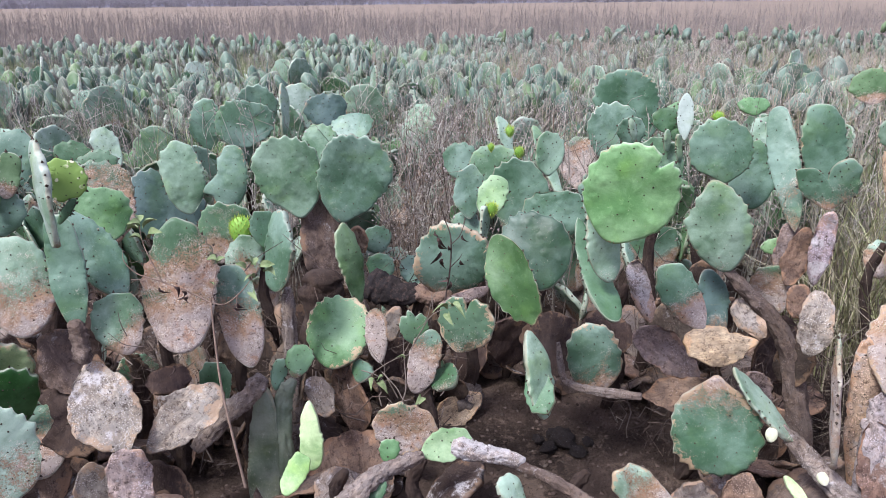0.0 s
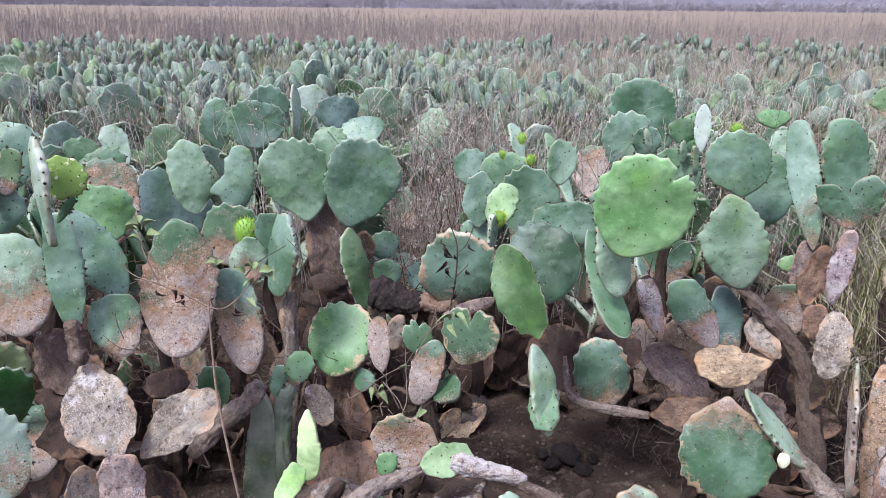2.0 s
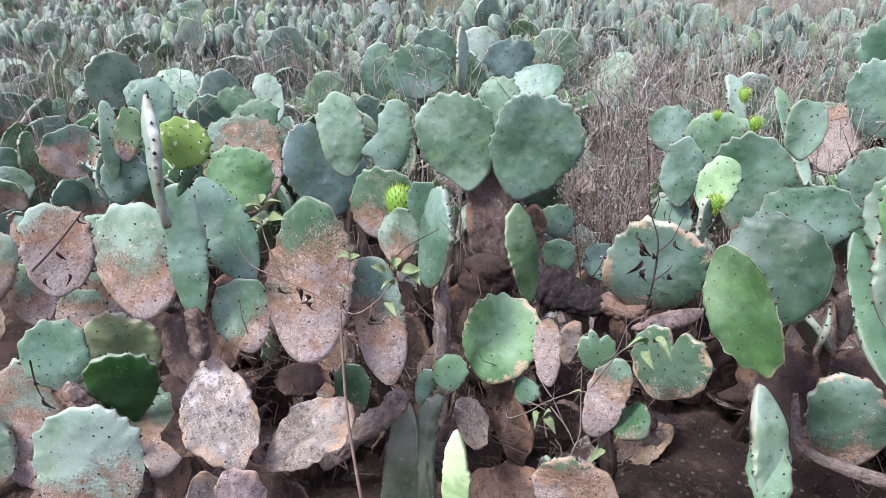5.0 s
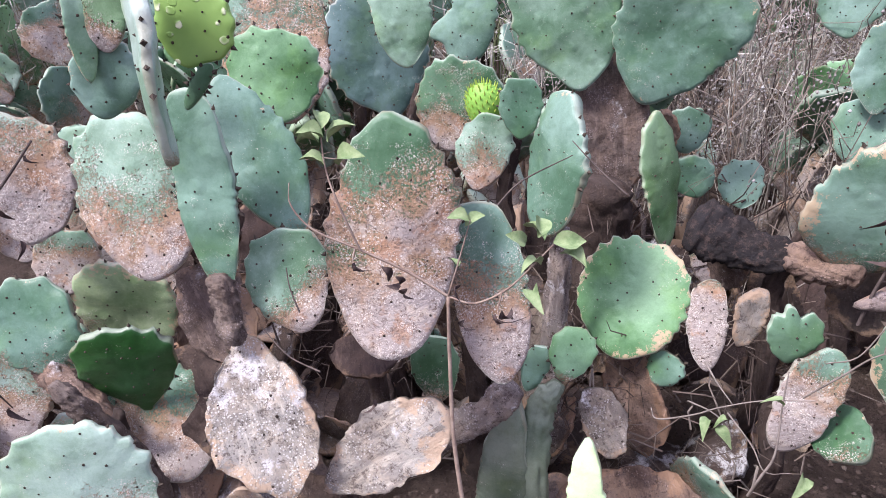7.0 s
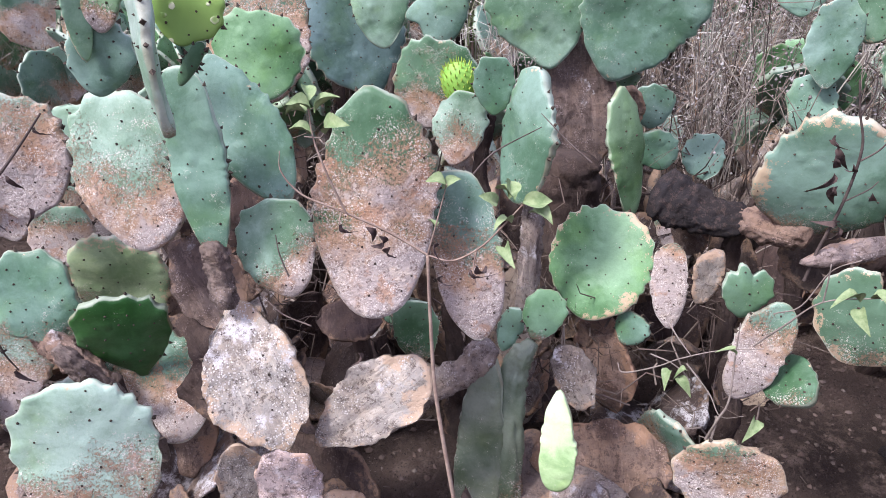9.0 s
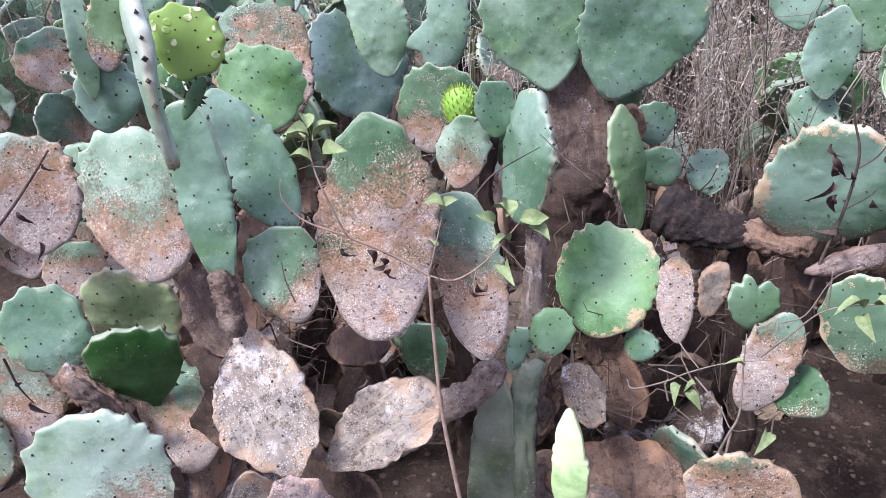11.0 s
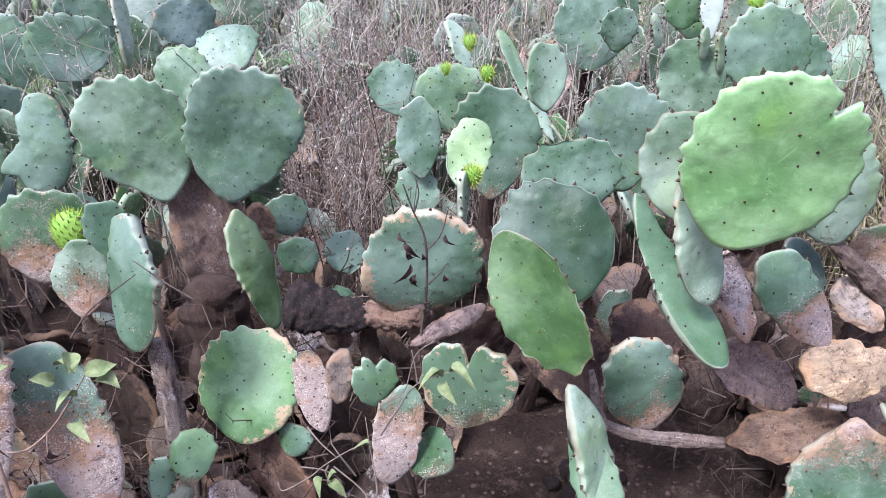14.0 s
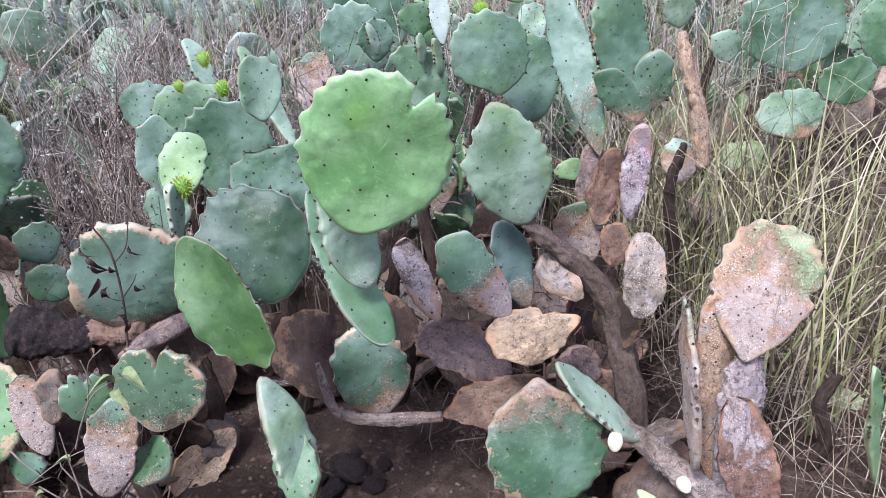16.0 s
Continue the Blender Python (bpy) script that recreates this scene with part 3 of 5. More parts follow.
pad_at(right_cactus, "bark_white", (0.609, 1.880, 0.580), (0.561, 1.912, 0.734), 0.057, -6, 0.7, neck=.2)  # white edge
pad_at(right_cactus, "dark", (0.862, 2.060, 0.448), (0.826, 2.110, 0.638), 0.085, -1, 0.3)  # dark narrow
pad_at(right_cactus, "bark_tan", (0.694, 1.825, 0.525), (0.882, 1.818, 0.558), 0.113, -13, 0.2, neck=.1, egg=-.3, peak=.6, notch=((4.0,.28,.3),))  # tan pad
pad_at(right_cactus, "bark_grey", (0.784, 1.940, 0.378), (0.587, 1.950, 0.515), 0.109, 6, 0.2, neck=.5)  # dark grey
pad_at(right_cactus, "bark_rust", (0.605, 1.881, 0.350), (0.825, 1.850, 0.382), 0.100, -12, 0.3, neck=.6)  # brown flat
log_at(right_cactus, "bark_grey", ((0.386, 2.010, 0.448), (0.408, 1.980, 0.343), (0.482, 1.930, 0.338), (0.608, 1.881, 0.349)), 0.0080, 0.0150, .4)  # flat stem
pad_at(right_cactus, "blue", (0.504, 2.000, 0.288), (0.482, 2.010, 0.503), 0.162, -5, 0.4, neck=.5, egg=0, crust=True, wobble=.03)  # speckled round
pad_at(right_cactus, "blue", (0.767, 1.770, 0.481), (0.765, 1.700, 0.221), 0.226, 11, 0.36, neck=.75, egg=.1, crust=True, wobble=.03)  # apex pad
pad_at(right_cactus, "pale", (0.955, 1.720, 0.329), (0.800, 1.765, 0.486), 0.100, 59, 0.3, neck=.3)  # arm edge
pad_at(right_cactus, "bark_rust", (1.043, 2.090, 0.596), (1.081, 2.100, 0.769), 0.074, -17, 0.2, neck=.4)  # brown back
pad_at(right_cactus, "blue", (1.116, 2.070, 0.837), (1.102, 2.080, 0.971), 0.160, -17, 0.35, neck=.6, egg=.25, notch=((3.35,.8,.4),(2.35,-.25,.35),(4.2,-.12,.3)))  # heart
pad_at(right_cactus, "bark_lilac", (1.098, 2.050, 0.609), (1.115, 2.060, 0.841), 0.058, -18, 0.8, neck=.1)  # white column
pad_at(right_cactus, "bark_white", (1.027, 1.870, 0.475), (1.058, 1.894, 0.659), 0.084, -18, 0.6, neck=.4)  # grey pad
pad_at(right_cactus, "bark_rust", (1.057, 2.030, 0.526), (1.062, 2.040, 0.622), 0.068, -17, 0.2, neck=.3)  # brown low
pad_at(right_cactus, "blue", (1.045, 2.096, 0.764), (1.027, 2.300, 1.098), 0.088, -40, 0.3, neck=.5)  # tall left
pad_at(right_cactus, "blue", (1.147, 2.162, 0.847), (1.111, 2.199, 1.112), 0.122, -8, 0.05, neck=.4)  # tall right
pad_at(right_cactus, "bark_grey", (1.050, 2.118, 0.587), (1.044, 2.115, 0.778), 0.078, -17, 0.4, neck=.1)  # tall trunk
pad_at(right_cactus, "pale", (1.032, 2.100, 0.502), (0.992, 2.130, 0.646), 0.118, -15, 0.75, neck=.4)  # rust green
pad_at(right_cactus, "bark_white", (0.967, 2.000, 0.472), (0.888, 2.040, 0.575), 0.073, -9, 0.4)  # grey under
pad_at(right_cactus, "bark_grey", (0.980, 1.932, 0.309), (0.883, 1.930, 0.378), 0.100, 2, 0.3, neck=.2)  # brown mid
pad_at(far_right_cactus, "pale", (1.011, 1.620, 0.322), (1.006, 1.700, 0.638), 0.130, 64, 0.8, neck=.1)  # edge column
pad_at(far_right_cactus, "bark_tan", (1.135, 1.700, 0.156), (1.109, 1.760, 0.625), 0.077, -22, 0.6, neck=.1, egg=-.1)  # yellow back
pad_at(far_right_cactus, "paleyellow", (1.130, 1.670, 0.491), (1.253, 1.770, 0.708), 0.185, -23, 0.72, neck=.7, egg=.2, notch=((1.75,.2,.2),), crust=True)  # spotted tan
log_at(far_right_cactus, "bark_lilac", ((1.152, 1.689, 0.485), (1.146, 1.680, 0.415), (1.134, 1.661, 0.337), (1.145, 1.635, 0.058)), 0.0354, 0.0543, .5)  # grey joint
pad_at(far_right_cactus, "bark_rust", (1.153, 1.600, 0.140), (1.111, 1.630, 0.420), 0.107, -23, 0.5, neck=.1, egg=-.1)  # brown trunk
pad_at(centre_cactus, "yellowgreen", (0.192, 1.952, 0.795), (0.292, 1.808, 0.603), 0.135, 30, 0.03, neck=.3, egg=0, cup=-.3, wobble=.03)  # curved oval
pad_at(centre_cactus, "blue", (0.035, 2.120, 0.538), (0.104, 2.060, 0.776), 0.221, 5, 0.22, neck=.6, crust=True)  # brown rim
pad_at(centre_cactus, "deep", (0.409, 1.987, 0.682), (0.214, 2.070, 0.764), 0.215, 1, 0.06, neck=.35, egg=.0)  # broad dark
pad_at(centre_cactus, "green", (0.491, 1.740, 0.639), (0.409, 1.951, 0.812), 0.078, 22, 0.06, neck=.1, egg=-.3, peak=.25)  # leaning
pad_at(centre_cactus, "limepale", (0.167, 2.210, 0.761), (0.219, 2.325, 0.875), 0.089, 4, 0, neck=.45, egg=-.1)  # pale lime
pad_at(centre_cactus, "pale", (0.164, 2.167, 0.674), (0.171, 2.196, 0.812), 0.060, 71, 0.3)  # lime stem
pad_at(centre_cactus, "blue", (0.271, 2.440, 0.645), (0.291, 2.480, 0.884), 0.203, 1, 0.3, neck=.5)  # behind dark
pad_at(centre_cactus, "blue", (0.115, 2.540, 0.663), (0.114, 2.600, 0.835), 0.110, 4, 0.25)  # behind left
pad_at(centre_cactus, "pale", (0.187, 2.620, 0.746), (0.218, 2.660, 0.901), 0.177, 3, 0.05, egg=.35)  # light top
pad_at(centre_cactus, "pale", (0.265, 2.700, 0.846), (0.224, 2.760, 0.993), 0.055, 30, 0.05)  # spike top
pad_at(centre_cactus, "pale", (0.444, 2.550, 0.719), (0.347, 2.770, 0.950), 0.055, 38, 0.15)  # edge long
pad_at(centre_cactus, "pale", (0.371, 2.353, 0.863), (0.372, 2.407, 0.988), 0.101, 19, 0.05)  # light right
pad_at(centre_cactus, "blue", (0.593, 2.480, 0.617), (0.597, 2.510, 0.859), 0.228, -10, 0.08)  # behind g
pad_at(centre_cactus, "blue", (0.394, 2.160, 0.706), (0.367, 2.183, 0.859), 0.186, -7, 0.08)  # mid blue
pad_at(centre_cactus, "blue", (0.609, 3.200, 0.606), (0.575, 3.300, 0.806), 0.198, -7, 0.85)  # pinkish
pad_at(centre_cactus, "pale", (0.283, 1.820, 0.577), (0.340, 1.720, 0.372), 0.085, -40, 0.15, neck=.45, egg=.1)  # hanging
pad_at(centre_cactus, "green", (0.304, 1.816, 0.488), (0.323, 1.703, 0.391), 0.077, 23, 0.1, neck=.4)  # hanging back
# next pad: green darkened in place of the shade its neighbours throw
pad_at(centre_cactus, "green3", (0.107, 1.830, 0.505), (0.139, 1.850, 0.655), 0.163, -20, 0.36, neck=.35, egg=.15, notch=((3.25,.52,.12),(4.2,.1,.15),(2.1,.08,.2)), crust=True)  # notched
pad_at(centre_cactus, "green", (-0.031, 1.950, 0.467), (-0.028, 1.963, 0.557), 0.085, 8, 0, neck=.55, egg=.4, notch=((3.0,.3,.2),(3.7,.18,.14)))  # small crown
pad_at(centre_cactus, "blue", (-0.027, 1.880, 0.344), (0.030, 1.920, 0.522), 0.087, 6, 0.68, neck=.1)  # under crown
pad_at(centre_cactus, "pale", (-0.135, 2.000, 0.370), (-0.161, 2.050, 0.532), 0.065, 1, 0.85, neck=.3)  # pink grey
pad_at(centre_cactus, "bark_grey", (-0.099, 1.980, 0.458), (-0.083, 2.000, 0.563), 0.047, -1, 0.5, neck=.1)  # grey stub
pad_at(centre_cactus, "bark_shaded", (0.373, 2.100, 0.294), (0.397, 2.225, 0.443), 0.196, -2, 0.2)  # brown behind a
pad_at(centre_cactus, "bark_shaded", (0.564, 2.124, 0.330), (0.545, 2.191, 0.478), 0.145, -4, 0.2)  # brown behind b
pad_at(centre_cactus, "bark_shaded", (0.118, 2.141, 0.405), (0.106, 2.191, 0.520), 0.145, 5, 0.2)  # brown behind c
pad_at(centre_cactus, "bark_grey", (0.039, 1.972, 0.573), (0.189, 2.038, 0.602), 0.038, -9, 0.3, neck=.1)  # lying stem
pad_at(centre_cactus, "green", (0.083, 1.852, 0.382), (0.042, 1.943, 0.389), 0.092, 5, 0.3)  # shadow lobe
log_at(burnt_stem_cactus, "bark_char", ((-0.199, 2.200, 0.547), (-0.145, 2.190, 0.536), (-0.079, 2.170, 0.529), (-0.019, 2.140, 0.545)), 0.0580, 0.0300, .05)  # charred
log_at(burnt_stem_cactus, "bark_rust", ((-0.043, 2.150, 0.544), (0.025, 2.120, 0.541), (0.072, 2.100, 0.562)), 0.0300, 0.0240, .2)  # charred neck
pad_at(pair_cactus, "pale", (-0.462, 2.470, 0.684), (-0.532, 2.490, 0.968), 0.221, 7, 0.12, neck=.5)  # big left
pad_at(pair_cactus, "blue", (-0.330, 2.480, 0.669), (-0.234, 2.500, 0.966), 0.252, 4, 0.14, neck=.55)  # big right
pad_at(pair_cactus, "bark_brown", (-0.366, 2.500, 0.428), (-0.422, 2.530, 0.748), 0.18, 6, 0.4, neck=.0, egg=-.1, thick=.05, wobble=.05)  # trunk
log_at(pair_cactus, "bark_shaded", ((-0.393, 2.402, 0.514), (-0.392, 2.402, 0.377), (-0.400, 2.398, 0.085)), 0.0683, 0.0829, .2)  # trunk low
pad_at(pair_cactus, "yellowgreen", (-0.236, 2.260, 0.460), (-0.288, 2.320, 0.704), 0.110, 58, 0.05, neck=.3)  # narrow lime
pad_at(pair_cactus, "blue", (-0.185, 2.540, 0.430), (-0.222, 2.540, 0.527), 0.102, 2, 0.1)  # behind a
pad_at(pair_cactus, "blue", (-0.086, 2.590, 0.385), (-0.099, 2.640, 0.495), 0.099, -1, 0.1)  # behind b
pad_at(pair_cactus, "blue", (-0.225, 2.640, 0.490), (-0.244, 2.660, 0.597), 0.113, 2, 0.15)  # behind c
pad_at(pair_cactus, "bark_rust", (-0.263, 2.540, 0.534), (-0.290, 2.520, 0.639), 0.060, 3, 0.3)  # brown d
log_at(rear_left_cactus, "bark_grey", ((-0.406, 2.033, 0.601), (-0.406, 2.021, 0.490), (-0.405, 2.006, 0.308), (-0.408, 1.983, 0.176)), 0.0174, 0.0268, .5)  # edge stem low
pad_at(rear_left_cactus, "blue", (-0.760, 2.550, 0.692), (-0.717, 2.600, 0.909), 0.120, 15, 0.1, neck=.05, egg=-.15, notch=((5.35,-.5,.26),(4.5,.16,.3)))  # notched tall
pad_at(rear_left_cactus, "pale", (-0.903, 2.600, 0.664), (-0.958, 2.640, 0.914), 0.155, 15, 0.06, neck=.4, egg=.05)  # pale oval
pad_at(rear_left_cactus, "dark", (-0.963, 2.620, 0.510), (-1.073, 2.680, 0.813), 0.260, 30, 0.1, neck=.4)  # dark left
pad_at(rear_left_cactus, "green", (-0.730, 2.420, 0.530), (-0.726, 2.460, 0.738), 0.200, 11, 0.55, neck=.4)  # speckled dark
pad_at(rear_left_cactus, "pale", (-0.652, 2.330, 0.490), (-0.634, 2.380, 0.645), 0.126, 10, 0.55, neck=.4)  # bud pad
pad_at(rear_left_cactus, "blue", (-0.429, 2.000, 0.598), (-0.427, 2.091, 0.833), 0.150, -42, 0.25, neck=.2, egg=-.2, peak=.3)  # pale edge
pad_at(rear_left_cactus, "blue", (-0.557, 2.324, 0.618), (-0.562, 2.363, 0.745), 0.086, 9, 0.1)  # light behind
log_at(left_cactus, "bark_grey", ((-0.617, 1.746, 0.237), (-0.535, 1.769, 0.324), (-0.468, 1.788, 0.379), (-0.428, 1.807, 0.433)), 0.0257, 0.0283, .5)  # curl log
log_at(left_cactus, "bark_brown", ((-0.833, 1.662, 0.659), (-0.826, 1.658, 0.611), (-0.817, 1.645, 0.550)), 0.021, 0.023, .3)  # neck
log_at(left_cactus, "bark_rust", ((-1.060, 1.600, 0.307), (-1.110, 1.600, 0.390), (-1.161, 1.600, 0.430), (-1.225, 1.620, 0.425)), 0.034, 0.026, .5)  # outer arm
log_at(left_cactus, "bark_brown", ((-1.045, 1.515, 0.522), (-1.012, 1.525, 0.461), (-0.994, 1.554, 0.364), (-0.986, 1.580, 0.218)), 0.0186, 0.0315, .3)  # arm brown
pad_at(left_cactus, "blue", (-0.831, 1.665, 0.616), (-0.878, 1.750, 0.906), 0.090, 8, 0.3, neck=.45, egg=.1, wobble=.03)  # neck pad
pad_at(left_cactus, "bark_brown", (-0.896, 1.740, 0.394), (-1.000, 1.800, 0.564), 0.13, 16, 0.4, neck=.2)  # slab behind bottle
pad_at(left_cactus, "bark_shaded", (-0.857, 1.660, 0.282), (-1.009, 1.740, 0.418), 0.16, 16, 0.4, neck=.2)  # dark slab behind bottle
pad_at(left_cactus, "bark_white", (-0.702, 1.550, 0.347), (-0.822, 1.652, 0.563), 0.172, 21, 0.75, neck=.55, egg=.0, peak=.55, wobble=.05)  # bottle
pad_at(left_cactus, "bark_white", (-0.676, 1.501, 0.197), (-0.689, 1.548, 0.382), 0.108, 18, 0.5, neck=.1, egg=-.1)  # bottle foot
pad_at(left_cactus, "bark_white", (-0.807, 1.556, 0.060), (-0.821, 1.607, 0.303), 0.098, 21, 0.5, neck=.1)  # foot left
pad_at(left_cactus, "blue", (-0.766, 1.780, 0.669), (-0.917, 1.870, 0.866), 0.128, 38, 0.16, neck=.4, peak=.2)  # back blue
pad_at(left_cactus, "green2", (-0.966, 2.030, 0.733), (-0.933, 2.090, 0.884), 0.177, 18, 0.08, neck=.4, egg=.1)  # round green
pad_at(left_cactus, "blue", (-0.994, 2.140, 0.686), (-1.053, 2.240, 0.934), 0.228, 20, 0.62, neck=.3)  # rust back
pad_at(left_cactus, "palegrey", (-0.781, 1.570, 0.879), (-0.856, 1.660, 1.098), 0.125, -54, 0.12, neck=.35, egg=-.1, thick=.02)  # edge near
pad_at(left_cactus, "yellowspot", (-0.835, 1.700, 0.948), (-0.820, 1.740, 1.042), 0.096, 24, 0, neck=.4)  # blotchy
pad_at(left_cactus, "green", (-0.844, 1.694, 0.898), (-0.795, 1.687, 0.959), 0.022, 23, 0, neck=.1)  # blotchy stem
pad_at(left_cactus, "blue", (-1.013, 1.720, 0.851), (-1.000, 1.750, 0.967), 0.090, 35, 0.08, neck=.4)  # knobby
pad_at(left_cactus, "pale", (-1.009, 1.710, 0.912), (-1.022, 1.740, 1.063), 0.039, 51, 0.05, neck=.3)  # knobby top
pad_at(left_cactus, "yellowgreen", (-0.992, 1.730, 0.947), (-0.965, 1.750, 1.055), 0.058, 25, 0.45, neck=.3)  # knobby top right
pad_at(left_cactus, "blue", (-1.141, 1.980, 0.902), (-1.145, 2.040, 1.059), 0.115, 26, 0.1)  # knobby back
pad_at(left_cactus, "green", (-0.571, 1.660, 0.583), (-0.587, 1.764, 0.887), 0.183, 13, 0.62, neck=.1, egg=-.02, peak=.1, notch=((2.1,-.05,.3),(3.9,.08,.25)), wobble=.04)  # big scarred
pad_at(left_cactus, "blue", (-0.427, 1.740, 0.496), (-0.492, 1.800, 0.760), 0.114, 10, 0.62, neck=.3)  # blotched
pad_at(left_cactus, "pale", (-0.732, 1.710, 0.543), (-0.793, 1.760, 0.689), 0.125, 19, 0.46, neck=.35)  # small left
pad_at(left_cactus, "pale", (-0.989, 1.710, 0.589), (-1.064, 1.796, 0.823), 0.194, 24, 0.5, neck=.35)  # pale scar
pad_at(left_cactus, "pale", (-1.240, 1.700, 0.611), (-1.225, 1.760, 0.824), 0.161, 28, 0.7, neck=.35)  # outer scar
pad_at(left_cactus, "blue", (-1.167, 1.600, 0.427), (-1.212, 1.640, 0.590), 0.146, 29, 0.3, neck=.5)  # outer green
pad_at(left_cactus, "paleyellow", (-1.186, 1.770, 0.333), (-1.140, 1.800, 0.538), 0.185, 25, 0.3, neck=.3, crust=True)  # pale fold
# this pad's very dark green carries the shade of its underside
pad_at(left_cactus, "deepshade", (-1.046, 1.660, 0.328), (-1.035, 1.625, 0.530), 0.148, 30, 0, neck=.85, egg=.9, wobble=.02)  # shaded
pad_at(left_cactus, "blue", (-0.939, 1.620, 0.246), (-1.099, 1.700, 0.375), 0.188, 26, 0.6, neck=.3)  # under dark
pad_at(left_cactus, "pale", (-0.905, 1.380, 0.327), (-0.952, 1.450, 0.537), 0.207, 29, 0.42, neck=.3)  # front scar
pad_at(left_cactus, "bark_white", (-0.513, 1.700, 0.459), (-0.668, 1.590, 0.338), 0.137, 0, 0.45, neck=.35, egg=-.2, peak=.55)  # curled
pad_at(left_cactus, "bark_rust", (-1.061, 1.825, 0.234), (-1.066, 1.883, 0.465), 0.123, 22, 0.3, neck=.3)  # brown slab
pad_at(left_cactus, "green", (-0.586, 1.869, 0.289), (-0.598, 1.898, 0.435), 0.084, 12, 0.35)  # dark green low
pad_at(left_cactus, "pale", (-1.241, 1.743, 0.480), (-1.251, 1.785, 0.594), 0.120, 27, 0.7)  # tan behind
pad_at(left_cactus, "bark_shaded", (-0.690, 1.813, 0.367), (-0.727, 1.879, 0.415), 0.126, 17, 0.2)  # brown low a
pad_at(left_cactus, "bark_rust", (-0.973, 1.619, 0.131), (-1.018, 1.725, 0.301), 0.133, 22, 0.2)  # brown low b
pad_at(left_cactus, "pale", (-1.242, 1.862, 0.657), (-1.233, 1.891, 0.751), 0.118, 25, 0.3)  # far edge pad
pad_at(column_cactus, "column", (-0.441, 1.740, -0.036), (-0.444, 1.859, 0.391), 0.092, 4, 0.42, neck=.0, egg=-.3, peak=.1, thick=.042, wobble=.04)  # column left
log_at(column_cactus, "column", ((-0.373, 1.900, 0.373), (-0.400, 1.870, 0.315), (-0.400, 1.820, 0.217), (-0.386, 1.760, -0.041)), 0.0190, 0.0420, .42)  # column right
pad_at(column_cactus, "green2", (-0.369, 1.900, 0.377), (-0.349, 1.950, 0.461), 0.074, 5, 0.25, neck=.3)  # branch pad
pad_at(column_cactus, "green2", (-0.300, 2.043, 0.328), (-0.262, 2.185, 0.512), 0.206, -8, 0.17, neck=.4, egg=.0, crust=True, wobble=.03)  # round rust
pad_at(column_cactus, "blue", (-0.429, 1.905, 0.333), (-0.408, 1.928, 0.427), 0.046, 2, 0.1)  # dark leaf
pad_at(column_cactus, "limecut", (-0.288, 1.730, 0.192), (-0.302, 1.780, 0.371), 0.064, 3, 0, neck=.0, egg=-.35, peak=.35)  # cut pad
pad_at(column_cactus, "bark_grey", (-0.254, 1.839, 0.295), (-0.319, 1.883, 0.386), 0.075, 8, 0.6, neck=.1)  # ash stub
pad_at(column_cactus, "bark_rust", (-0.188, 1.840, 0.029), (-0.237, 1.930, 0.179), 0.261, 4, 0.3, neck=.2)  # brown chunk
pad_at(column_cactus, "green", (-0.031, 1.690, 0.276), (-0.036, 1.720, 0.414), 0.161, 5, 0.7, neck=.2, crust=True)  # tan green
pad_at(column_cactus, "blue", (-0.217, 2.048, 0.283), (-0.190, 2.058, 0.350), 0.068, -3, 0.1)  # shade pad
log_at(front_cactus, "bark_grey", ((0.027, 1.564, 0.364), (-0.048, 1.517, 0.357), (-0.106, 1.459, 0.345), (-0.167, 1.423, 0.295)), 0.0164, 0.0282, .4)  # front log
log_at(front_cactus, "bark_brown", ((0.211, 1.624, 0.317), (0.299, 1.593, 0.304), (0.382, 1.544, 0.286), (0.441, 1.494, 0.272)), 0.0099, 0.0172, .3)  # front log right
log_at(front_cactus, "bark_white", ((0.094, 1.593, 0.371), (0.175, 1.604, 0.346), (0.272, 1.613, 0.319)), 0.0277, 0.0155, .9)  # ash log
pad_at(front_cactus, "limepale", (0.016, 1.574, 0.357), (0.140, 1.613, 0.388), 0.078, -7, 0.05, neck=.5)  # lime flat
pad_at(front_cactus, "green2", (-0.054, 1.556, 0.343), (-0.053, 1.571, 0.406), 0.049, 5, 0, neck=.5)  # leaf green
pad_at(front_cactus, "green", (-0.075, 1.459, 0.308), (-0.079, 1.498, 0.352), 0.055, 6, 0.1)  # dark under
pad_at(front_cactus, "pale", (0.266, 1.495, 0.274), (0.214, 1.514, 0.344), 0.070, 48, 0.2)  # edge leaf
pad_at(front_cactus, "limecut", (-0.299, 1.504, 0.281), (-0.264, 1.577, 0.355), 0.055, 5, 0, neck=.2)  # front cut
pad_at(front_cactus, "pale", (0.644, 1.620, 0.178), (0.498, 1.660, 0.261), 0.10, -6, 0.62, neck=.3, crust=True)  # low scarred
pad_at(front_cactus, "bark_rust", (0.798, 1.600, 0.166), (0.820, 1.640, 0.281), 0.10, -8, 0.4, neck=.1, peak=.4)  # low dead
pad_at(front_cactus, "bark_grey", (0.689, 1.560, 0.187), (0.676, 1.600, 0.286), 0.11, -4, 0.5, neck=.1, peak=.3)  # low grey
pad_at(right_cactus, "limecut", (0.964, 1.600, 0.205), (0.915, 1.630, 0.279), 0.030, 6, 0, neck=.1)  # cut stub
pad_at(mid_right_cactus, "blue", (0.819, 3.360, 0.723), (0.789, 3.420, 1.091), 0.294, -7, 0.03, neck=.4)  # far large
pad_at(mid_right_cactus, "blue", (0.722, 3.190, 0.720), (0.719, 3.210, 0.975), 0.224, -6, 0.03, neck=.3)  # far front
pad_at(mid_right_cactus, "blue", (0.754, 3.040, 0.814), (0.762, 3.040, 0.949), 0.104, -6, 0)  # far front small
